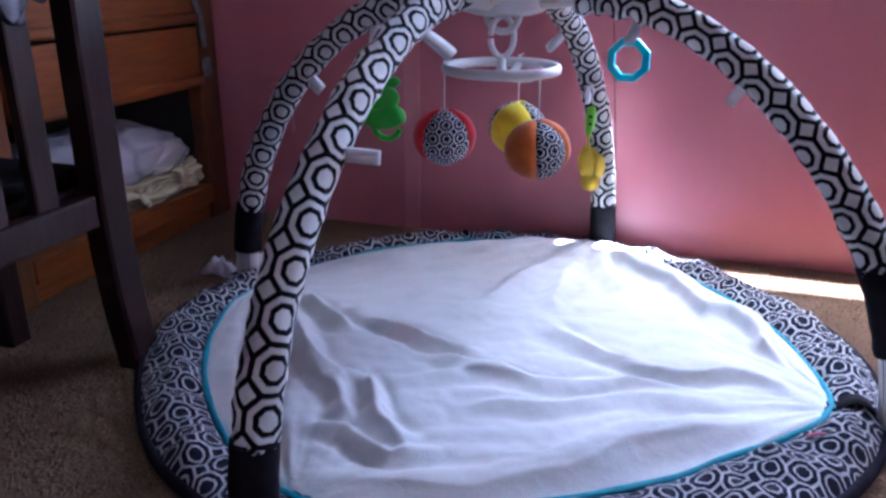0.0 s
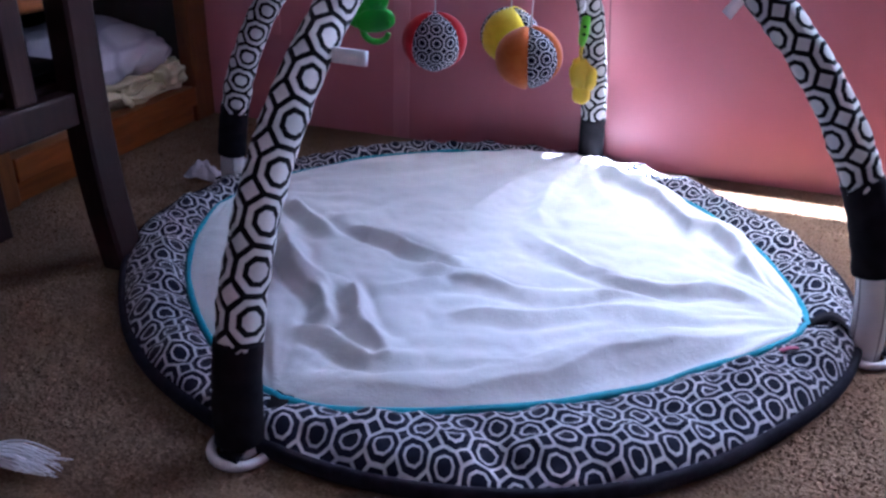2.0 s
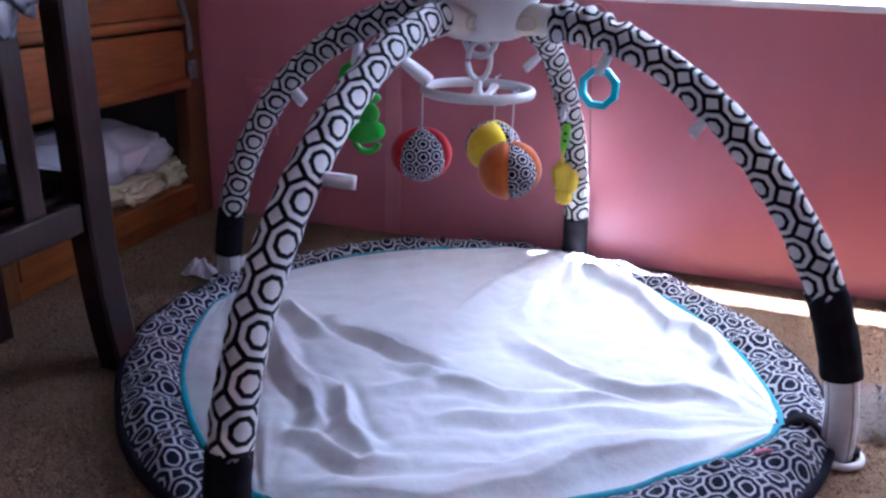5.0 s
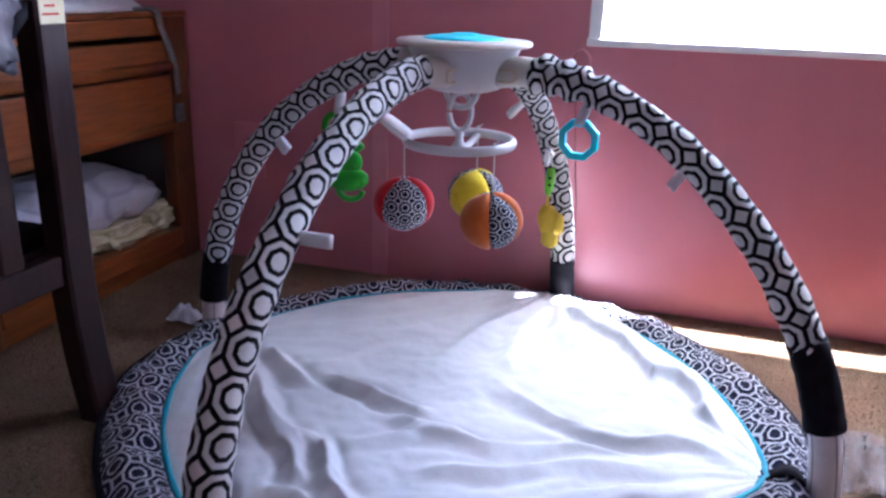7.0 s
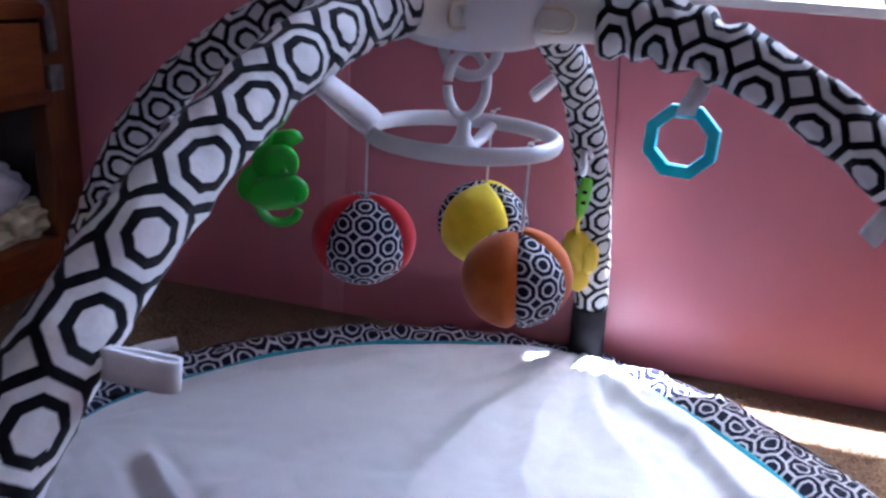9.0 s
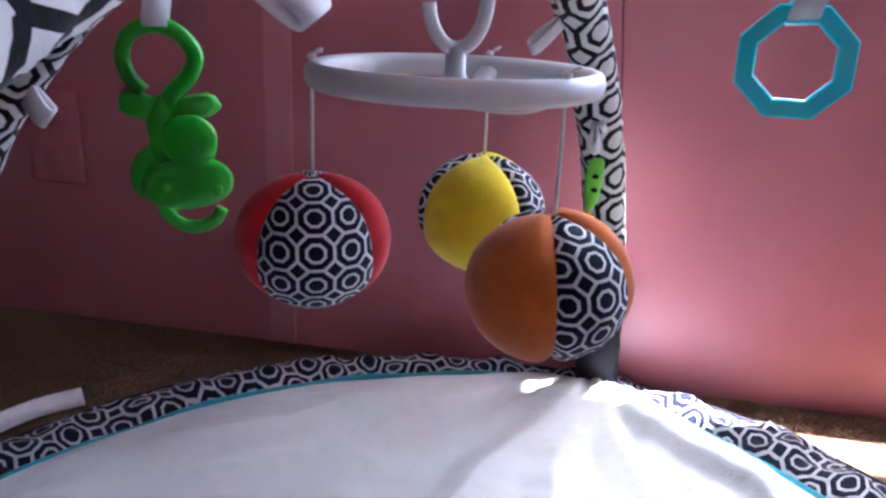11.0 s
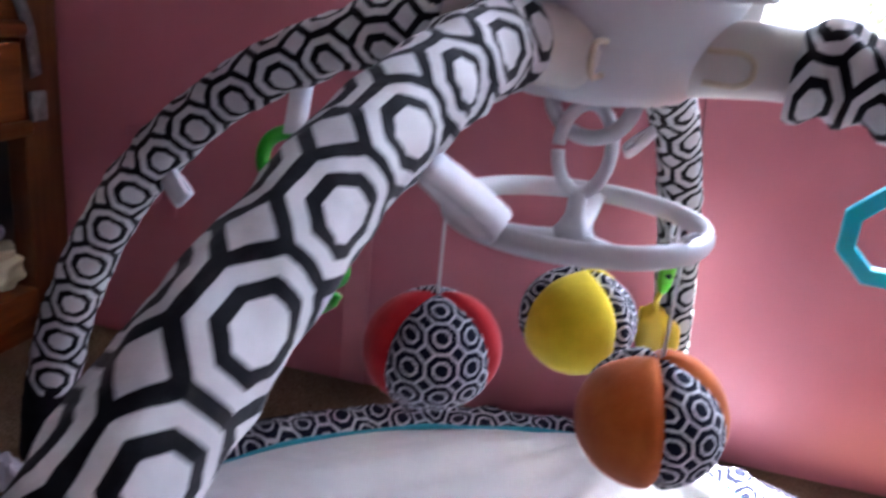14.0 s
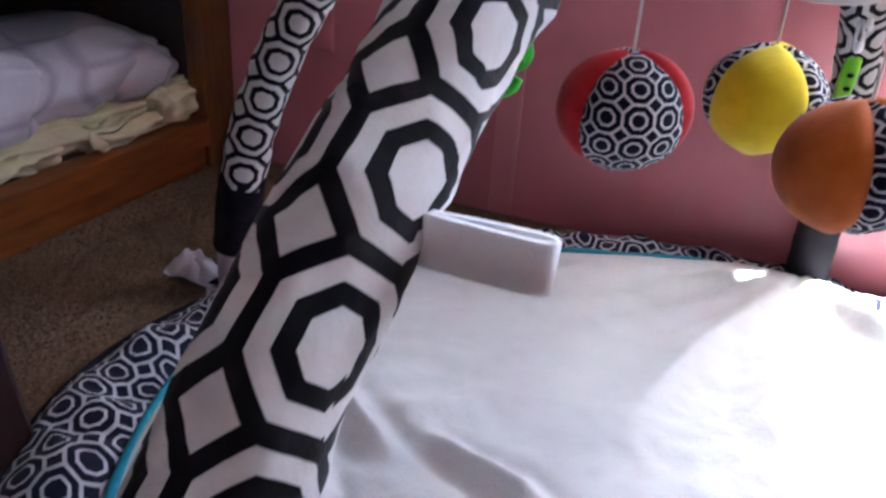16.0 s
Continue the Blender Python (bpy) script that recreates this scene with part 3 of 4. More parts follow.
for v0 in (0.742, 0.340):
    bm = bmesh.new()
    post(bm, [(-0.660, v0 + 0.008, 0), (-0.668, v0 + 0.002, 0.09), (-0.673, v0, 0.2), (-0.674, v0 + 0.001, 0.33), (-0.675, v0 + 0.003, 0.5), (-0.675, v0 + 0.004, 0.82)], 0.034, 0.046)
    part("back_leg", bm, m_dark, chair, smooth=False)
    bm = bmesh.new()
    post(bm, [(-0.865, v0, 0), (-0.865, v0, 0.12), (-0.865, v0, 0.222)], 0.034, 0.034)
    part("front_leg", bm, m_dark, chair, smooth=False)
for z0, z1, nm in ((0.195, 0.234, "back_rail"), (0.70, 0.79, "crest_rail")):
    uu = -0.673 if z0 < 0.3 else -0.675
    bm = bmesh.new()
    box(bm, (uu - 0.011, 0.364, z0), (uu + 0.011, 0.718, z1), 0.004, 2)
    part(nm, bm, m_dark, chair, smooth=False)
for v0 in (0.650, 0.580, 0.510, 0.440):
    bm = bmesh.new()
    post(bm, [(-0.673, v0, 0.235), (-0.674, v0, 0.40), (-0.675, v0, 0.699)], 0.014, 0.032)
    part("slat", bm, m_dark, chair, smooth=False)
bm = bmesh.new()
box(bm, (-0.884, 0.325, 0.222), (-0.6915, 0.762, 0.240), 0.006, 2)
part("seat", bm, m_dark, chair, smooth=False)
bm = bmesh.new()
box(bm, (-0.880, 0.340, 0.241), (-0.700, 0.750, 0.262), 0.011, 3)
part("cushion", bm, m_dark_seat, chair, "black padded seat cushion")

bm = bmesh.new()
box(bm, (-0.6590, 0.727, 0.503), (-0.6572, 0.765, 0.600), 0.0006, 1)
stk = part("sticker", bm, m_towel_c, chair, "worn cream paper sticker", smooth=False)
for z, y0, y1 in ((0.514, 0.731, 0.755), (0.523, 0.735, 0.750), (0.531, 0.731, 0.753)):
    bm = bmesh.new()
    box(bm, (-0.6574, y0, z - 0.0012), (-0.6566, y1, z + 0.0012))
    part("printed_bar", bm, m_red, stk, "faded red print", smooth=False)
bag = thing("plastic_bag", (-0.685, 0.69, 0.44), "crumpled dark grey plastic bag hanging on the chair slats", "plastic bag")
bm = bmesh.new()
blob(bm, (-0.662, 0.640, 0.520), (0.014, 0.050, 0.075), None, 40, 30, 0.5, 3.2, 0.8, 3.0)
part("bag_body", bm, m_bag, bag)
bm = bmesh.new()
ribbon(bm, smoothed([(-0.668, 0.722, 0.520), (-0.655, 0.690, 0.505), (-0.653, 0.660, 0.480)], 12), (0, 0.2, 1), 0.020, 0.002)
part("handle", bm, m_cuff, bag, "black webbing handle")

# ---------------------------------------------------------------- play mat
MC = Vector((-0.217, 0.926, 0))
mat = thing("play_mat", MC, "round quilted baby play mat, white fleece and octagon print", "play mat")
CORNERS = [(math.radians(a), r) for a, r in ((-104.0, 0.412), (-9.0, 0.409), (78.7, 0.413), (176.7, 0.412))]


def fleece_r(th):
    for i in range(4):
        a0, r0 = CORNERS[i]
        a1, r1 = CORNERS[(i + 1) % 4]
        span = (a1 - a0) % (2 * math.pi)
        s = ((th - a0) % (2 * math.pi)) / span
        if s <= 1.0:
            dip = (0.071, 0.050, 0.031, 0.028)[i] + (0.012 * math.exp(-((s - 0.78) / 0.16) ** 2) if i == 0 else -0.006 * math.exp(-((s - 0.40) / 0.16) ** 2) if i == 1 else 0.0)
            end = min(s, 1 - s) * span
            return r0 + (r1 - r0) * s - dip * math.sin(math.pi * s) ** 0.85 - 0.007 * math.exp(-(end / 0.06) ** 2)
    return 0.4


def outer_r(th):
    d = (th + radians(38) + math.pi) % (2 * math.pi) - math.pi
    return 0.456 + 0.006 * math.cos(2 * th + 0.4) - 0.006 * math.sin(th) - 0.018 * math.exp(-(d / radians(26)) ** 2) - 0.014 * math.exp(-((th % (2 * math.pi) - radians(118)) / radians(42)) ** 2) - 0.010 * math.exp(-((th % (2 * math.pi) - radians(40)) / radians(20)) ** 2) + 0.014 * math.exp(-((th % (2 * math.pi) - radians(190)) / radians(18)) ** 2) + 0.004 * noise.noise(Vector((math.cos(th) * 2.2, math.sin(th) * 2.2, 4.0)))


def seg_dist(p, a, b):
    d = b - a
    s = max(0.0, min(1.0, (p - a).dot(d) / d.length_squared))
    return (p - a - d * s).length, s


# creases of the fleece: polyline, height, half width
FOLDS = [(((-0.334, 0.550), (-0.249, 0.563), (-0.152, 0.597), (-0.082, 0.640), (-0.011, 0.705), (0.068, 0.770), (0.150, 0.838)), 0.013, 0.021),
         (((-0.206, 0.621), (-0.113, 0.654), (-0.034, 0.712), (0.062, 0.785)), 0.007, 0.016),
         (((-0.524, 0.943), (-0.481, 0.909), (-0.433, 0.868), (-0.400, 0.848)), 0.012, 0.013),
         (((-0.420, 0.895), (-0.363, 0.872), (-0.316, 0.869), (-0.269, 0.842), (-0.217, 0.835)), 0.012, 0.012),
         (((-0.500, 0.870), (-0.424, 0.776), (-0.364, 0.734), (-0.343, 0.695)), 0.015, 0.015),
         (((-0.362, 0.765), (-0.317, 0.700), (-0.282, 0.649), (-0.228, 0.620)), 0.015, 0.013),
         (((-0.451, 0.813), (-0.376, 0.717), (-0.331, 0.660), (-0.282, 0.634)), 0.010, 0.013),
         (((-0.350, 0.622), (-0.296, 0.624), (-0.251, 0.604), (-0.200, 0.632)), 0.011, 0.012),
         (((-0.067, 0.865), (0.005, 0.856), (0.085, 0.860), (0.162, 0.858)), 0.007, 0.011),
         (((-0.230, 0.705), (-0.133, 0.741), (-0.020, 0.790), (0.161, 0.850)), 0.008, 0.015),
         (((-0.190, 0.965), (-0.144, 0.912), (-0.055, 0.872), (0.045, 0.862), (0.155, 0.862)), 0.008, 0.015),
         (((-0.330, 0.735), (-0.223, 0.786), (-0.134, 0.799), (-0.023, 0.820), (0.14, 0.853)), 0.008, 0.014),
         (((-0.300, 0.830), (-0.227, 0.799), (-0.147, 0.801)), 0.008, 0.012),
         (((-0.120, 1.270), (-0.092, 1.215), (-0.060, 1.180), (-0.014, 1.146), (0.026, 1.068), (0.042, 1.040), (0.080, 1.043), (0.098, 1.012), (0.107, 0.962), (0.138, 0.930)), 0.0195, 0.013),
         (((-0.158, 1.270), (-0.165, 1.120), (-0.170, 1.038), (-0.150, 0.978)), 0.007, 0.017),
         (((-0.138, 1.270), (-0.120, 1.190), (-0.095, 1.120), (-0.043, 1.060)), 0.006, 0.016),
         (((-0.165, 1.275), (-0.205, 1.140), (-0.235, 1.060), (-0.270, 0.965)), 0.007, 0.019),
         (((-0.46, 0.88), (-0.38, 0.94), (-0.30, 1.05)), 0.005, 0.022),
         (((-0.15, 1.32), (-0.36, 1.20), (-0.55, 1.05)), 0.006, 0.030),
         (((-0.54, 0.86), (-0.50, 0.77), (-0.44, 0.67)), 0.008, 0.014)]
FOLDS = [([Vector((*p, 0)) for p in k], h, w) for k, h, w in FOLDS]


def fleece_z(x, y, share):
    p = Vector((x, y, 0))
    wob = Vector((noise.noise(p * 11), noise.noise(p * 11 + Vector((5, 5, 0))), 0)) * 0.014
    z = 0.020 + 0.016 * min(1.0, (1 - share) * 7) ** 0.6
    for keys, h, w in FOLDS:
        d, at = 9.0, 0.0
        for j, (a, c) in enumerate(zip(keys, keys[1:])):
            dj, sj = seg_dist(p + wob, a, c)
            if dj < d:
                d, at, near = dj, (j + sj) / (len(keys) - 1), (a, c)
        lip = h > 0.019
        h = h * min(1.0, (9.0 if lip else 4.0) * at + 0.02, (9.0 if lip else 4.0) * (1 - at) + 0.02)
        if lip and d < 5 * w:
            # a hem along the edge: steep on its inner side, sinking slowly to the piping
            out = (near[1] - near[0]).cross(p + wob - near[0]).z > 0
            z += min(1.0, (1 - share) * 14) * h * (math.exp(-(d / 0.048) ** 1.8) if out else math.exp(-(d / 0.0055) ** 1.5))
            continue
        if d < 3.2 * w:
            h2 = 1.05 * h * min(1.0, (1 - share) * 9)
            z += 1.15 * h2 * math.exp(-(d / (0.85 * w)) ** 1.25) - 0.42 * h2 * math.exp(-((d - 1.5 * w) / (0.6 * w)) ** 2)
    for cx, cy, amp, fr in ((0.19, 0.865, 0.0070, 9.0), (-0.135, 1.35, 0.0085, 9.0), (-0.62, 0.955, 0.0045, 8.0), (-0.32, 0.53, 0.0040, 7.0)):
        q = Vector((x - cx, y - cy, 0))
        ln = q.length
        fall = min(1.0, ln / 0.05) * math.exp(-(ln / 0.26) ** 2)
        z += amp * fall * noise.noise(Vector((math.atan2(q.y, q.x) * fr, ln * 5.0, cx * 9)))
    edge = min(1.0, (1 - share) * 9)
    z += edge * (0.0045 * noise.noise(p * 13) + 0.0030 * noise.noise(Vector((x * 16 + y * 10, y * 30 - x * 14, 2.0))) + 0.0012 * noise.noise(p * 60))
    bunch = math.exp(-(((x + 0.10) / 0.075) ** 2 + ((y - 1.315) / 0.030) ** 2))
    return z + 0.014 * bunch * (1 + 0.7 * noise.noise(p * 40))


NA, NR = 540, 150
verts, faces = [], []
for i in range(NR + 1):
    share = 1 - (1 - i / NR) ** 1.25
    for k in range(NA):
        th = 2 * math.pi * k / NA
        r = fleece_r(th) * share
        x, y = MC.x + r * math.cos(th), MC.y + r * math.sin(th)
        verts.append((x, y, fleece_z(x, y, share) if i < NR else 0.016))
for i in range(NR):
    for k in range(NA):
        k2 = (k + 1) % NA
        faces.append((i * NA + k, (i + 1) * NA + k, (i + 1) * NA + k2, i * NA + k2))
me = bpy.data.meshes.new("fleece")
me.from_pydata(verts, [], faces)
me.materials.append(m_fleece)
for p in me.polygons:
    p.use_smooth = True
fl = new("fleece", me)
fl.parent, fl.matrix_parent_inverse = mat, mat.matrix_basis.inverted()
fl["label"] = "wrinkled white fleece top"

# printed border, padded between piping and binding
NB = 30
verts, faces, uvs = [], [], []
PITCH = 0.030
for i in range(NB + 1):
    s = i / NB
    for k in range(NA):
        th = 2 * math.pi * k / NA
        r0, r1 = fleece_r(th) - 0.002, outer_r(th)
        r = r0 + (r1 - r0) * s
        x, y = MC.x + r * math.cos(th), MC.y + r * math.sin(th)
        p = Vector((x, y, 0))
        wide = (r1 - r0)
        puff = min(0.024, 0.011 + 0.13 * wide) * (1 - abs(2 * s - 1) ** 2.2) ** 0.7
        ruck = noise.noise(Vector((math.cos(th) * 9, math.sin(th) * 9, s * 1.5))) + 0.7 * noise.noise(p * 34) + 0.35 * noise.noise(p * 80)
        verts.append((x, y, 0.012 + puff * (1 + 0.52 * ruck)))
        uvs.append((x / PITCH + 0.18 * noise.noise(p * 12), y / PITCH + 0.18 * noise.noise(p * 12 + Vector((7, 7, 7)))))
for i in range(NB):
    for k in range(NA):
        k2 = (k + 1) % NA
        faces.append((i * NA + k, (i + 1) * NA + k, (i + 1) * NA + k2, i * NA + k2))
me = bpy.data.meshes.new("border")
me.from_pydata(verts, [], faces)
lay = me.uv_layers.new(name="UVMap")
for lp in me.loops:
    lay.data[lp.index].uv = uvs[lp.vertex_index]
me.materials.append(m_border)
for p in me.polygons:
    p.use_smooth = True
bo = new("border", me)
bo.parent, bo.matrix_parent_inverse = mat, mat.matrix_basis.inverted()
bo["label"] = "padded navy and white octagon print border"

bm = bmesh.new()
pts = []
for k in range(360):
    th = 2 * math.pi * k / 360
    r = fleece_r(th)
    pts.append((MC.x + r * math.cos(th), MC.y + r * math.sin(th), 0.0205 + 0.004 * noise.noise(Vector((math.cos(th) * 5, math.sin(th) * 5, 1)))))
sweep(bm, pts, 0.0042, 10, closed=True)
part("piping", bm, m_pipe, mat, "turquoise corded piping")
bm = bmesh.new()
pts = []
for k in range(300):
    th = 2 * math.pi * k / 300
    r = outer_r(th)
    pts.append((MC.x + r * math.cos(th), MC.y + r * math.sin(th), 0.0105))
sweep(bm, pts, 0.010, 12, closed=True, flat=(0.006, 0.009))
part("binding", bm, m_binding, mat, "dark cloth edge binding")
bm = bmesh.new()
ribbon(bm, smoothed([(-0.680, 1.050, 0.020), (-0.662, 1.080, 0.029), (-0.640, 1.115, 0.033), (-0.618, 1.150, 0.030)], 16), (-0.35, 0.25, 0.9), 0.017, 0.0022)
part("tie_flap", bm, m_ribbon, mat, "white cloth tie flap")
bm = bmesh.new()
ribbon(bm, smoothed([(0.142, 0.768, 0.036), (0.151, 0.773, 0.0385), (0.160, 0.780, 0.036)], 8), (0.5, -0.8, 0.1), 0.005, 0.0016)
part("label_tab", bm, m_pinktab, mat, "small pink sewn label")
bm = bmesh.new()
ribbon(bm, smoothed([(0.184, 0.860, 0.0265), (0.200, 0.857, 0.040), (0.216, 0.853, 0.034), (0.224, 0.851, 0.016)], 14), (0.1, 1, 0), 0.022, 0.002)
part("strap", bm, m_cuff, mat, "black webbing strap to the leg")
bm = bmesh.new()
lathe(bm, [(0, 0.001), (0.44, 0.001), (0.45, 0.005), (0.44, 0.010), (0, 0.012)], 72, MC)
part("underside", bm, m_binding, mat)

# ---------------------------------------------------------------- play arch
HUB = Vector((-0.235, 0.962, 0))
ZH = 0.462
SR = 0.0212
arch = thing("play_arch", (HUB.x, HUB.y, 0), "baby gym arch, four octagon print padded legs, plastic hub", "baby gym")
# foot, cuff top, cuff bottom, turn of the print
LEGS = {"f": ((-0.326, 0.478), 0.112, 0.016, 0.63), "r": ((0.240, 0.850), 0.200, 0.103, 0.30), "bl": ((-0.674, 1.040), 0.137, 0.056, 0.10), "br": ((-0.137, 1.338), 0.100, 0.010, 0.2)}
BEND = {"f": (1.12, -0.016), "r": (0.90, 0.0), "bl": (1.07, 0.0), "br": (1.10, 0.0)}      # fullness of the curve, sideways bow
DROP = {"r": 0.28}                                    # how much flatter the curve gets towards the foot
RH = 0.062


def leg_curve(key, phi):
    """The centre line of a leg; phi from 0 at the foot to 90 degrees at the hub."""
    foot = Vector((*LEGS[key][0], 0))
    out = foot - HUB
    R = out.length
    d = out / R
    return HUB + d * (RH + (R - RH) * max(0.0, math.cos(radians(phi))) ** (BEND[key][0] + DROP.get(key, 0.0) * math.cos(radians(phi)))) + Vector((BEND[key][1] * math.sin(radians(phi)), 0, ZH * math.sin(radians(phi))))


def phi_at(z):
    return math.degrees(math.asin(z / ZH))


for key, (foot, z1, z0, off) in LEGS.items():
    d = (Vector((*foot, 0)) - HUB).normalized()
    a0, a1 = phi_at(z1), 86.0
    pts = [leg_curve(key, a0 - 1.0 + (a1 - a0 + 1.0) * i / 120) for i in range(121)]
    seed = {"f": 1.0, "r": 12.0, "bl": 23.0, "br": 31.0}[key]

    # the ribbon of the octagon ring gathers the sleeve
    tie = min(range(121), key=lambda i: (pts[i] - Vector((-0.073, 0.930, 0.447))).length) / 120 if key == "r" else 9.0

    def ripple(s, a, seed=seed, key=key, tie=tie):
        q = Vector((math.cos(a) * 1.3, math.sin(a) * 1.3, s * 22 + seed))
        near = max(0.0, (s - 0.76) / 0.24)
        wav = 0.0022 * noise.noise(q) + 0.0014 * noise.noise(q * 2.3) + 0.0006 * noise.noise(q * 5.1)
        ruck = (0.0068 if key == "r" else 0.0020) * near ** 0.7 * (0.45 + 0.55 * math.sin(s * 120 + 2.0 * math.sin(a + seed) + 2 * noise.noise(q)))
        return wav + ruck - 0.0052 * math.exp(-((s - tie) / 0.016) ** 2) + 0.0016 * math.exp(-((s - tie) / 0.07) ** 2)

    bm = bmesh.new()
    sweep(bm, pts, lambda s, key=key: SR - 0.0030 * min(1.0, 1.6 * s) + (0.0018 * max(0.0, (s - 0.78) / 0.22) if key == "r" else 0.0), 36, (3, 1 / 0.0415, off, 0.55 if key == "r" else 0.15, -0.25 if key == "f" else 0.0), up=(-d.y, d.x, 0), ripple=ripple)
    sleeve = part("sleeve", bm, m_sleeve, arch, "padded black and white octagon print sleeve")
    b0 = phi_at(z0)
    pts = [leg_curve(key, b0 + (a0 - b0) * i / 30) for i in range(31)]
    bm = bmesh.new()
    sweep(bm, pts, lambda s: SR + 0.0012 - 0.0006 * s, 28, ripple=lambda s, a, seed=seed: 0.0009 * noise.noise(Vector((math.cos(a) * 1.2, math.sin(a) * 1.2, s * 7 + seed))))
    part("cuff", bm, m_cuff, arch, "black knitted cuff")
    lo = max(z0, 0.012) + 0.004
    pts = [leg_curve(key, phi_at(0.004 + (lo - 0.004) * i / 10)) for i in range(11)]
    bm = bmesh.new()
    sweep(bm, pts, lambda s: 0.0178, 24)
    tube = part("leg_tube", bm, m_tube, arch, "milky white plastic leg tube")
    side = Vector((-d.y, d.x, 0))
    for k in range(4):
        an = math.pi / 4 + k * math.pi / 2
        bm = bmesh.new()
        o = (d * math.cos(an) + side * math.sin(an)) * 0.0172
        sweep(bm, [p + o for p in pts], 0.0013, 6)
        part("rib", bm, m_rib, tube, "grey moulded line")
    bm = bmesh.new()
    c = leg_curve(key, 0) + Vector((0, 0, 0.005))
    sweep(bm, [c + Vector((math.cos(2 * math.pi * k / 40) * 0.0265, math.sin(2 * math.pi * k / 40) * 0.0265, 0)) for k in range(40)], 0.0045, 12, closed=True)
    part("foot_ring", bm, m_plastic, arch, "white plastic foot ring")
    # black webbing from the mat over the foot ring
    bm = bmesh.new()
    inn = c - d * 0.085
    ribbon(bm, smoothed([inn + Vector((0, 0, 0.016)), c - d * 0.05 + Vector((0, 0, 0.018)), c - d * 0.022 + Vector((0, 0, 0.011)), c + d * 0.004 + side * 0.004 + Vector((0, 0, 0.0095)), c + d * 0.024 + side * 0.006 + Vector((0, 0, 0.006))], 24), side, 0.020, 0.002)
    part("strap", bm, m_cuff, mat, "black webbing anchor strap")

# hub
hub_bm = bmesh.new()
lathe(hub_bm, [(0, 0.4300), (0.020, 0.4306), (0.036, 0.4328), (0.046, 0.4358), (0.0515, 0.4395), (0.0522, 0.4415), (0.0532, 0.4425), (0.0560, 0.450), (0.0635, 0.470), (0.0705, 0.484), (0.0725, 0.4882), (0, 0.4882)], 64, HUB)
hub = part("hub", hub_bm, m_plastic, arch, "white plastic hub bowl")
bm = bmesh.new()
lathe(bm, [(0.060, 0.4880), (0.0828, 0.4880), (0.0843, 0.4888), (0.0848, 0.4905), (0.0846, 0.4932), (0.0834, 0.4944), (0.060, 0.4956), (0, 0.4962)], 72, HUB)
part("rim", bm, m_cream, hub, "off-white flat hub rim")
bm = bmesh.new()
lathe(bm, [(0.051, 0.4950), (0.051, 0.4968), (0.046, 0.4984), (0.032, 0.5002), (0.019, 0.5010), (0.0175, 0.5022), (0.011, 0.5029), (0, 0.5030)], 56, HUB)
part("dome", bm, m_blue, hub, "bright blue domed button")
for key in LEGS:
    d = (Vector((*LEGS[key][0], 0)) - HUB).normalized()
    bm = bmesh.new()
    p0 = HUB + d * 0.048 + Vector((0, 0, 0.459))
    p1 = leg_curve(key, 87.0)
    p2 = leg_curve(key, 82.5)
    sweep(bm, smoothed([p0, p1, p2], 14), lambda s: 0.0195 - 0.0028 * s, 24)
    so = part("socket", bm, m_cream, hub, "off-white plastic leg socket")
    side = Vector((-d.y, d.x, 0))
    for w in (1, -1):
        bm = bmesh.new()
        q = HUB + d * 0.072 + side * (0.0196 * w) + Vector((0, 0, 0.457))
        sweep(bm, smoothed([q - d * 0.012 + Vector((0, 0, 0.0075)), q + d * 0.003 + Vector((0, 0, 0.0075)), q + d * 0.009 + Vector((0, 0, 0.004)), q + d * 0.010, q + d * 0.009 - Vector((0, 0, 0.004)), q + d * 0.003 - Vector((0, 0, 0.0075)), q - d * 0.012 - Vector((0, 0, 0.0075))], 28), 0.0016, 8)
        part("latch", bm, m_latch, so, "raised yellowish latch outline")

# cloth loops sewn under the sleeves
def loop_tab(key, phi, way, length, width=0.020, wide=None, name="loop_tab"):
    """A folded ribbon that leaves the sleeve at phi towards way."""
    c = leg_curve(key, phi)
    t = (leg_curve(key, phi + 1) - leg_curve(key, phi - 1)).normalized()
    w = Vector(way).normalized()
    o = w - t * w.dot(t)
    o.normalize()
    wd = Vector(wide) if wide is not None else t
    nrm = w.cross(wd).normalized()
    root = c + o * (SR - 0.003)
    e = root + w * length
    bm = bmesh.new()
    ribbon(bm, smoothed([root + nrm * 0.001, root + w * length * 0.5 + nrm * 0.0026, e - w * 0.003 + nrm * 0.0026, e, e - w * 0.003 - nrm * 0.0026, root + w * length * 0.5 - nrm * 0.0026, root - nrm * 0.001], 28), wd, width, 0.0024)
    return part(name, bm, m_ribbon, arch, "white ribbon loop")


loop_tab("f", phi_at(0.334), (0.97, 0.10, -0.05), 0.031, 0.0128, (0.05, 0.1, 1))
loop_tab("f", 70.5, (0.58, 0.28, -0.50), 0.035, 0.015)
loop_tab("bl", phi_at(0.350), (0.7, -0.3, -0.55), 0.024, 0.016)
loop_tab("r", phi_at(0.380), (-0.45, -0.3, -0.7), 0.020, 0.012)
loop_tab("br", phi_at(0.405), (-0.6, -0.2, -0.6), 0.028, 0.012)
loop_tab("br", phi_at(0.320), (0.0, -0.7, -0.8), 0.022, 0.012)

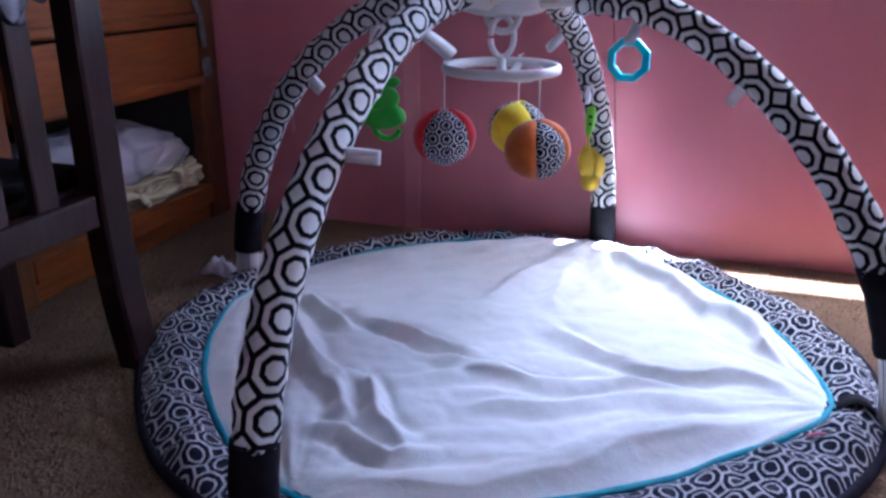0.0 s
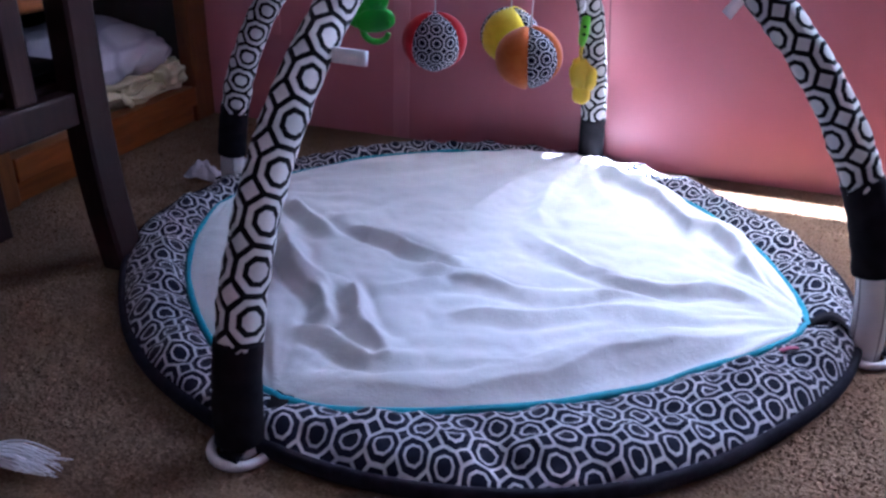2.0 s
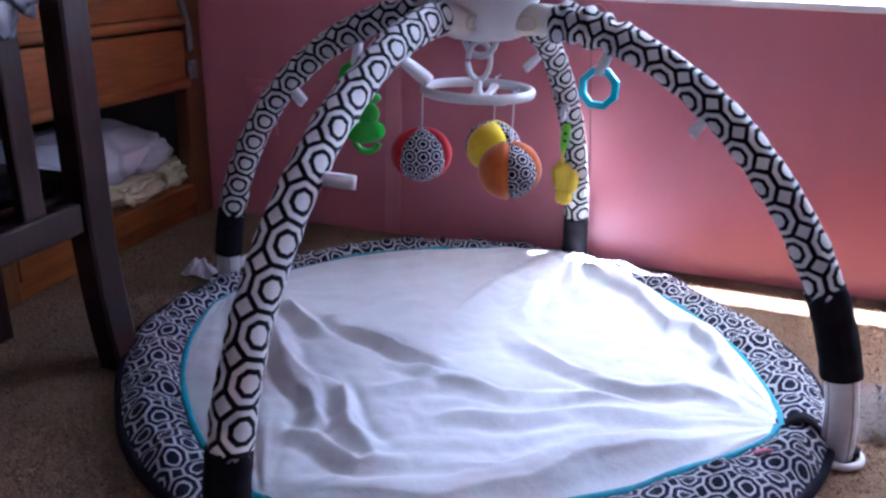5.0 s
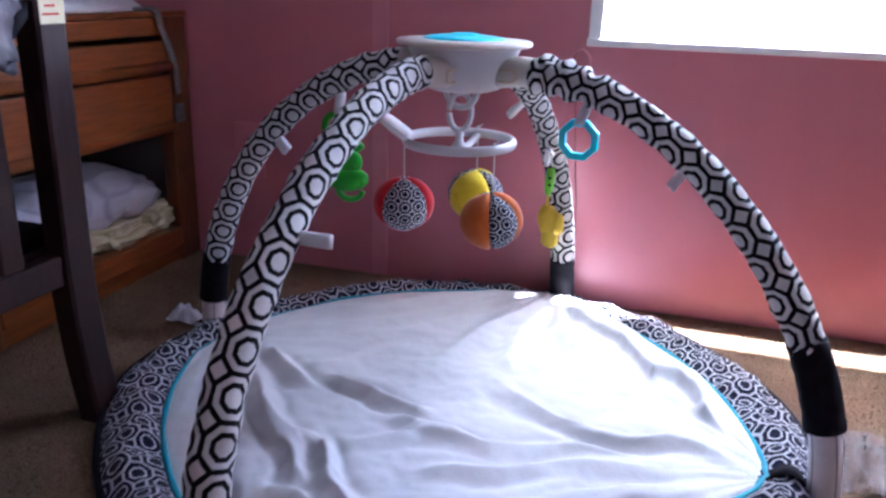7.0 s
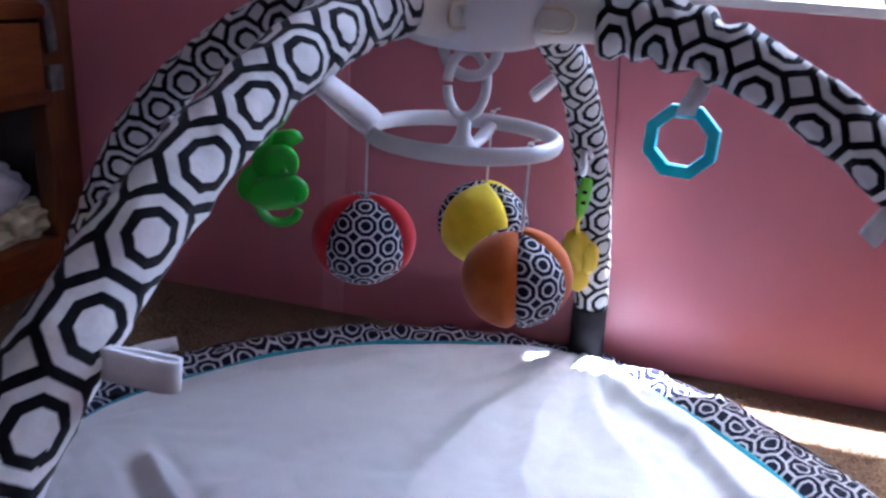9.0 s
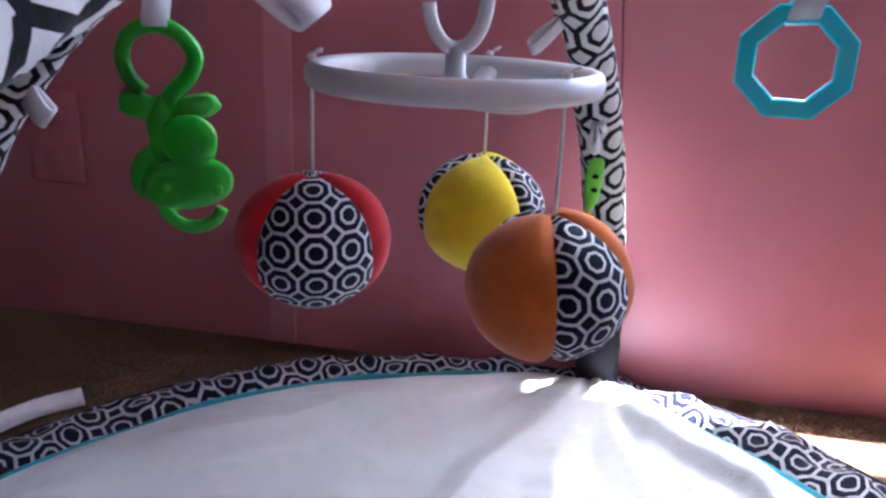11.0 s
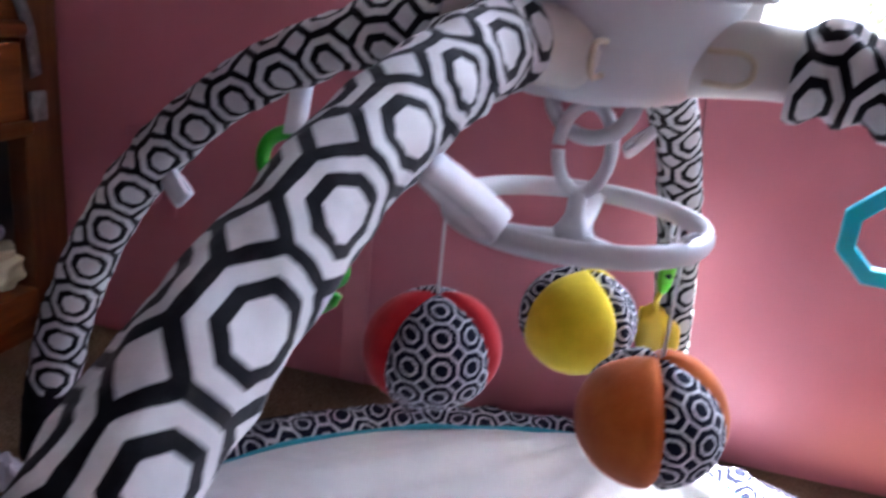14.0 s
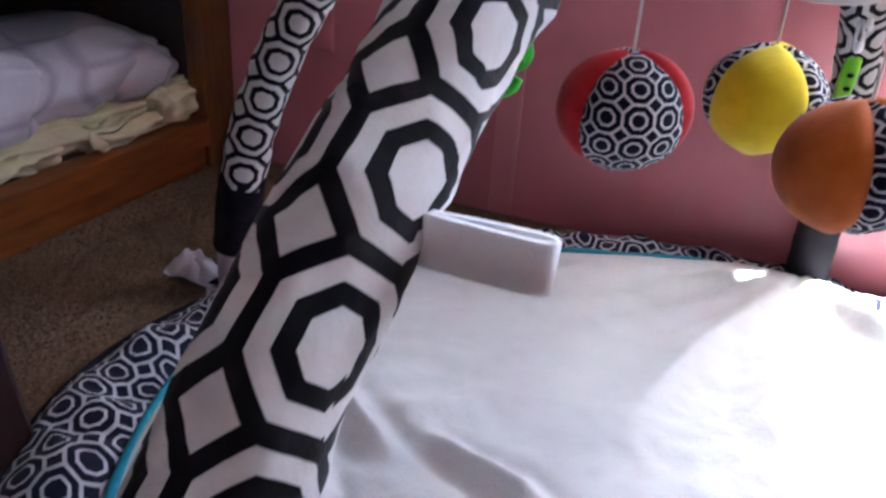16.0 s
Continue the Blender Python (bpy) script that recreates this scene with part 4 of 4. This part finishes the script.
# ---------------------------------------------------------------- mobile
RC = Vector((-0.232, 0.944, 0.371))
mob = thing("mobile_ring", RC, "white plastic mobile ring hanging by links from the hub", "mobile")
RR = 0.0685
view = Vector((0.30, 0.954, 0))
across = Vector((0.954, -0.30, 0))
bm = bmesh.new()
sweep(bm, [RC + Vector((math.cos(2 * math.pi * k / 72) * RR, math.sin(2 * math.pi * k / 72) * RR, 0)) for k in range(72)], 0.006, 14, closed=True, flat=(0.0045, 0.0062))
part("ring", bm, m_plastic, mob)
HANG = {"red": Vector((-0.299, 0.926, 0.371)), "orange": Vector((-0.176, 0.904, 0.371)), "yellow": Vector((-0.225, 1.013, 0.371))}
for c in HANG.values():
    bm = bmesh.new()
    o = (c - RC)
    sweep(bm, smoothed([RC + Vector((0, 0, -0.010)), RC + o * 0.35 + Vector((0, 0, -0.011)), RC + o * 0.72 + Vector((0, 0, -0.008)), RC + o * 1.0], 18), 0.0045, 10, flat=(0.0060, 0.0032))
    part("spoke", bm, m_plastic, mob)
bm = bmesh.new()
lathe(bm, [(0, -0.014), (0.010, -0.013), (0.012, -0.009), (0.008, -0.004), (0.0052, 0.002), (0.0050, 0.014), (0, 0.016)], 24, RC)
part("post", bm, m_plastic, mob)
bm = bmesh.new()
lk = RC + Vector((0, 0, 0.037))
sweep(bm, [lk + (across * 0.85 + view * 0.5).normalized() * (math.cos(math.pi + 0.10 + 0.125 * k) * 0.0140) + Vector((0, 0, math.sin(math.pi + 0.10 + 0.125 * k) * 0.0235)) for k in range(50)], 0.0042, 12, flat=(0.0042, 0.0036))
part("link", bm, m_plastic, mob, "white oval plastic link")
bm = bmesh.new()
sweep(bm, arc(Vector((RC.x, RC.y, 0.437)), 0.0232, 175, 365, 28, across, (0, 0, 1)), 0.0042, 12)
part("hub_loop", bm, m_plastic, mob, "white half-round loop under the hub")

BR = 0.0385


def soft_ball(name, hang, top_z, start, cloth, label, tilt, half=45.0, flare=0.0):
    """A stuffed ball of four panels, two plain and two printed, on a cord. start: the bearing of a plain panel's middle."""
    c = Vector((hang.x, hang.y, top_z - BR * 0.95))
    t = thing(name, (hang.x, hang.y, c.z - BR), label, "ball", "hanging balls")
    for q in range(4):
        mid = start + 90 * q
        bm = bmesh.new()
        lay = bm.loops.layers.uv.verify()
        NU, NV = 14, 22
        grid = []
        for j in range(NV + 1):
            la = -90 + 180 * j / NV
            row = []
            for i in range(NU + 1):
                w = -1 + 2 * i / NU
                plain = half - flare * max(0.0, -math.sin(radians(la)))
                hw = plain if q % 2 == 0 else 90 - plain
                lo = mid + hw * w
                edge = 1 - 0.085 * math.exp(-((1 - abs(w)) * hw * math.cos(radians(la)) / 4.0) ** 2)
                fat = 1 + (0.060 if q % 2 == 0 else 0.020) * (1 - w * w) * math.cos(radians(la)) ** 0.5
                s = 0.95 + 0.03 * math.cos(radians(2 * la)) + 0.09 * math.exp(-((90 - abs(la)) / 16.0) ** 2) * (1 if la < 0 else 0.45)
                r = BR * edge * fat * s * (1 + 0.015 * noise.noise(Vector((lo * 0.03, la * 0.03, start))))
                row.append((Vector((math.cos(radians(la)) * math.cos(radians(lo)), math.cos(radians(la)) * math.sin(radians(lo)), math.sin(radians(la)) * 0.97)) * r, (w * hw * math.cos(radians(la)) / 26.5 + 0.5, la / 26.5 + 0.15)))
            grid.append(row)
        vs = [[bm.verts.new(c + pose(0, 0, 0, *tilt).to_3x3() @ p) for p, _ in row] for row in grid]
        for j in range(NV):
            for i in range(NU):
                f4 = ((j, i), (j, i + 1), (j + 1, i + 1), (j + 1, i))
                fc = bm.faces.new([vs[a][b2] for a, b2 in f4])
                for lp, (a, b2) in zip(fc.loops, f4):
                    lp[lay].uv = grid[a][b2][1]
        bmesh.ops.remove_doubles(bm, verts=bm.verts, dist=1e-6)
        part("panel", bm, cloth if q % 2 == 0 else m_ballprint, t, "plain velour panel" if q % 2 == 0 else "octagon print panel")
    bm = bmesh.new()
    sweep(bm, [(hang.x, hang.y, top_z - 0.003), (hang.x, hang.y, (top_z + 0.371) / 2), (hang.x, hang.y, 0.371)], 0.0009, 8)
    part("cord", bm, m_string, t, "thin white cord")
    bm = bmesh.new()
    k = Vector((hang.x, hang.y, 0.3785))
    blob(bm, k, (0.0024, 0.0024, 0.0019), None, 12, 8, 0.2, 3.0)
    for u in ((0.006, -0.002, 0.004), (0.004, 0.004, 0.0025)):
        sweep(bm, [k, k + Vector(u) * 0.6 + Vector((0, 0, 0.0008)), k + Vector(u)], 0.0008, 6)
    part("knot", bm, m_string, t, "frayed cord knot on the ring")
    return t


soft_ball("soft_ball", HANG["red"], 0.323, 23, m_red, "red velour ball with octagon print panels on a cord", (2, 0, 0), 36.0, 16.0)
soft_ball("soft_ball", HANG["orange"], 0.320, -136, m_orange, "orange velour ball with octagon print panels on a cord", (3, -3, 0), 56.0)
soft_ball("soft_ball", HANG["yellow"], 0.322, -96, m_yellow, "yellow velour ball with octagon print panels on a cord", (0, 2, 0), 54.0, -14.0)

# ---------------------------------------------------------------- teethers
oc = Vector((-0.0805, 0.931, 0.3875))
ring8 = thing("octagon_teether", oc, "bright blue octagonal teething ring on a ribbon loop", "teether")
bm = bmesh.new()
ex, ez, ny = Vector((0.985, -0.17, 0.0)), Vector((0, 0, 1)), Vector((0.17, 0.985, 0))
rings = []
for k in range(8):
    a = radians(22.5 + 45 * k)
    d = ex * math.cos(a) + ez * math.sin(a)
    sec = []
    for rr, yy in ((0.0258, -0.0032), (0.0250, -0.0040), (0.0180, -0.0040), (0.0172, -0.0032), (0.0172, 0.0032), (0.0180, 0.0040), (0.0250, 0.0040), (0.0258, 0.0032)):
        sec.append(bm.verts.new(oc + d * rr + ny * yy))
    rings.append(sec)
for k in range(8):
    a, c = rings[k], rings[(k + 1) % 8]
    for j in range(8):
        bm.faces.new((a[j], a[(j + 1) % 8], c[(j + 1) % 8], c[j]))
part("ring", bm, m_blue, ring8, smooth=False)
bm = bmesh.new()
tip = Vector((-0.073, 0.930, 0.430))
top8 = oc + Vector((0, 0, 0.0180))
ribbon(bm, smoothed([tip, (tip + top8) / 2 + Vector((0, -0.006, 0)), top8 + Vector((0, -0.0062, 0.004)), top8 + Vector((0, 0, -0.0022)), top8 + Vector((0, 0.0062, 0.004)), (tip + top8) / 2 + Vector((0, 0.006, 0)), tip], 30), (0.97, -0.15, 0.1), 0.0125, 0.0014)
part("ribbon", bm, m_ribbon, ring8, "white ribbon loop")

# green animal teether: hook, head with ears, belly, curled tail
mc = Vector((-0.408, 0.992, 0.3145))
mk = thing("animal_teether", mc, "green plastic animal-shaped teether with hook and curled tail", "teether")
mx = Vector((0.93, 0.37, 0)).normalized()
my = Vector((-0.37, 0.93, 0)).normalized()
mt = Matrix((mx, my, (0, 0, 1))).transposed().to_4x4()
P = lambda a, z, y=0.0: mc + mx * a + my * y + Vector((0, 0, z))
bm = bmesh.new()
sweep(bm, smoothed([P(-0.0195, 0.033), P(-0.0270, 0.042), P(-0.0300, 0.054), P(-0.0250, 0.066), P(-0.0120, 0.0715), P(0.0020, 0.067), P(0.0105, 0.055), P(0.0060, 0.042), P(-0.0035, 0.032), P(-0.0050, 0.022)], 60), lambda s: 0.0044 + 0.0011 * s, 12)
part("hook", bm, m_green, mk)
bm = bmesh.new()
blob(bm, P(0.0010, 0.002), (0.0200, 0.0085, 0.0190), mt, 32, 20, 0.05, 2.0, 0.9, 1.0)
blob(bm, P(-0.0100, 0.018), (0.0090, 0.0065, 0.0140), mt @ pose(0, 0, 0, 0, 18, 0), 20, 14, 0.05, 2.0, 0.9, 1.5)
part("body", bm, m_green, mk)
bm = bmesh.new()
blob(bm, P(0.0055, 0.0055, -0.006), (0.0165, 0.0060, 0.0150), mt, 28, 16, 0.03, 2.0, 0.9, 2.0)
brow = part("brow", bm, m_green, mk)
bm = bmesh.new()
blob(bm, P(0.0040, -0.0215, -0.006), (0.0265, 0.0085, 0.0155), mt @ pose(0, 0, 0, 0, -8, 0), 32, 18, 0.04, 2.0, 0.88, 3.0)
muzzle = part("muzzle", bm, m_green, mk)
bm = bmesh.new()
blob(bm, P(-0.0200, -0.0160, 0.001), (0.0105, 0.0085, 0.0165), mt @ pose(0, 0, 0, 0, 14, 0), 24, 16, 0.06, 2.0, 0.9, 5.0)
part("cheek", bm, m_green, mk)
for who, a, z, y in ((brow, 0.0090, 0.001, -0.0112), (muzzle, 0.0215, -0.0240, -0.0125), (muzzle, -0.0040, -0.0330, -0.0108)):
    bm = bmesh.new()
    blob(bm, P(a, z, y), (0.0032, 0.0012, 0.0038), mt, 14, 10)
    part("dimple", bm, m_green, who)
for a, s in ((-0.0215, -1), (0.0105, 1)):
    bm = bmesh.new()
    blob(bm, P(a, 0.0245), (0.0135, 0.0052, 0.0075), mt @ pose(0, 0, 0, 0, -14 * s, 0), 22, 12, 0.15, 2.2, 0.75, a * 40)
    part("ear", bm, m_green, mk)
bm = bmesh.new()
sweep(bm, smoothed([P(-0.0130, -0.031), P(-0.0100, -0.042), P(-0.0020, -0.0490), P(0.0085, -0.0505), P(0.0180, -0.0460), P(0.0220, -0.0385)], 30), lambda s: 0.0046 - 0.0006 * s, 12)
part("tail", bm, m_green, mk)
bm = bmesh.new()
rt = leg_curve("bl", phi_at(0.434)) + Vector((0, 0, -SR + 0.002))
ht = P(-0.0100, 0.0745)
ribbon(bm, smoothed([rt, (rt + ht) / 2 - my * 0.005, ht - my * 0.006, ht - Vector((0, 0, 0.0058)), ht + my * 0.006, (rt + ht) / 2 + my * 0.005, rt], 30), mx, 0.014, 0.0014)
part("ribbon", bm, m_ribbon, mk, "white ribbon loop")

# chain of a lime bar and a yellow flower at the leg by the wall
g = Vector((-0.160, 1.252, 0.260))
lime = thing("chain_teether", g, "lime green and yellow plastic chain teether on the leg", "teether")
bm = bmesh.new()
blob(bm, g, (0.0075, 0.009, 0.028), pose(0, 0, 0, 0, 4, 0), 20, 16, 0.05, 2.0, 0.75, 1.0)
bar = part("bar", bm, m_lime, lime, "lime green bar")
for z in (-0.008, 0.004):
    bm = bmesh.new()
    blob(bm, g + Vector((0.001, -0.0095, z)), (0.0032, 0.0018, 0.0022), None, 10, 8)
    part("notch", bm, m_binding, bar, "small dark hole")
bm = bmesh.new()
blob(bm, (-0.163, 1.281, 0.182), (0.017, 0.013, 0.026), pose(0, 0, 0, 0, -3, 8), 28, 20, 0.16, 2.4, 0.8, 4.0)
part("flower", bm, m_yellow_p, lime, "yellow plastic flower")
bm = bmesh.new()
blob(bm, (-0.147, 1.281, 0.176), (0.012, 0.011, 0.020), None, 24, 16, 0.1, 2.4, 0.85, 6.0)
part("petal", bm, m_yellow_p, lime, "yellow plastic petal")
bm = bmesh.new()
blob(bm, (-0.158, 1.281, 0.149), (0.015, 0.011, 0.016), None, 24, 16, 0.1, 2.4, 0.75, 5.0)
part("stem", bm, m_yellow_p, lime, "yellow plastic stem")
bm = bmesh.new()
sweep(bm, smoothed([(-0.162, 1.276, 0.204), (-0.164, 1.266, 0.220), (-0.160, 1.254, 0.236)], 10), 0.003, 8)
part("link", bm, m_yellow_p, lime)
bm = bmesh.new()
rr = leg_curve("br", phi_at(0.320))
sweep(bm, smoothed([g + Vector((0, 0, 0.022)), g + Vector((0.006, -0.004, 0.036)), rr + Vector((0.004, -SR, -0.006))], 14), 0.0028, 8)
part("ribbon", bm, m_ribbon, lime, "white ribbon loop")

# ---------------------------------------------------------------- clear plastic scraps on the carpet
def film(place, size, seed, mat_of=None, name="plastic_film_scrap"):
    bm = bmesh.new()
    n = 14
    g2 = [[None] * (n + 1) for _ in range(n + 1)]
    for i in range(n + 1):
        for j in range(n + 1):
            a, c = (i / n - 0.5), (j / n - 0.5)
            q = Vector((a * 3 + seed, c * 3, seed))
            x = place[0] + size[0] * (a + 0.18 * noise.noise(q))
            y = place[1] + size[1] * (c + 0.18 * noise.noise(q + Vector((5, 0, 0))))
            h = size[2] * max(0.0, 1 - 3.2 * (a * a + c * c)) * (0.7 + 0.8 * abs(noise.noise(q * 1.7)))
            g2[i][j] = bm.verts.new((x, y, 0.0025 + h))
    for i in range(n):
        for j in range(n):
            bm.faces.new((g2[i][j], g2[i + 1][j], g2[i + 1][j + 1], g2[i][j + 1]))
    ob = part(name, bm, mat_of or m_clear, smooth=False)
    return tagged(ob, "crumpled clear plastic film on the carpet", "plastic film", "plastic film scraps")


film((-0.735, 1.052, 0), (0.058, 0.040, 0.024), 2.0, m_tag)
film((0.305, 0.965, 0), (0.070, 0.150, 0.032), 5.0)
film((0.432, 1.340, 0), (0.060, 0.055, 0.034), 9.0)

# pale tuft on the carpet, standing in for fluffy white hair of unknown kind
trng = random.Random(11)
bm = bmesh.new()
for _ in range(80):
    a = Vector((-0.535 + 0.012 * trng.random(), 0.392 + 0.016 * (trng.random() - 0.5), 0.004 + 0.010 * trng.random()))
    e = a + Vector((0.045 + 0.030 * trng.random(), 0.006 + 0.020 * (trng.random() - 0.5), 0.004 * (trng.random() - 0.5)))
    m = (a + e) / 2 + Vector((0, 0.008 * (trng.random() - 0.5), 0.008 * trng.random()))
    e.z = max(e.z, 0.004)
    sweep(bm, smoothed([a, m, e], 6), lambda u: 0.0014 * (1 - 0.75 * u), 5)
tagged(part("pale_tuft", bm, m_ribbon), "pale fluffy tuft of white hair-like strands lying on the carpet", "yarn tuft")

# ---------------------------------------------------------------- carpet pile
prng = np.random.default_rng(7)
N = 90000
px = prng.uniform(-0.93, 0.80, N)
py = prng.uniform(-0.05, W - 0.006, N)
keep = np.hypot(px - MC.x, py - MC.y) > 0.430
px, py = px[keep], py[keep]
N = len(px)
hgt = prng.uniform(0.0012, 0.0026, N)
wid = prng.uniform(0.0014, 0.0026, N)
ang = prng.uniform(0, 2 * math.pi, N)
lean = prng.normal(0, 0.0016, (N, 2))
pv = np.zeros((N, 4, 3))
for k in range(3):
    pv[:, k, 0] = px + wid * np.cos(ang + k * 2.0944)
    pv[:, k, 1] = py + wid * np.sin(ang + k * 2.0944)
    pv[:, k, 2] = -0.0005
pv[:, 3, 0], pv[:, 3, 1], pv[:, 3, 2] = px + lean[:, 0], py + lean[:, 1], hgt
base = (np.arange(N) * 4)[:, None]
tri = np.concatenate([base + np.array(t) for t in ((0, 1, 3), (1, 2, 3), (2, 0, 3))])
me = bpy.data.meshes.new("carpet_pile")
me.from_pydata(pv.reshape(-1, 3).tolist(), [], tri.tolist())
me.materials.append(m_tuft)
tagged(new("carpet_pile", me), "short brown yarn tufts of the carpet", "carpet pile", kind="stuff")
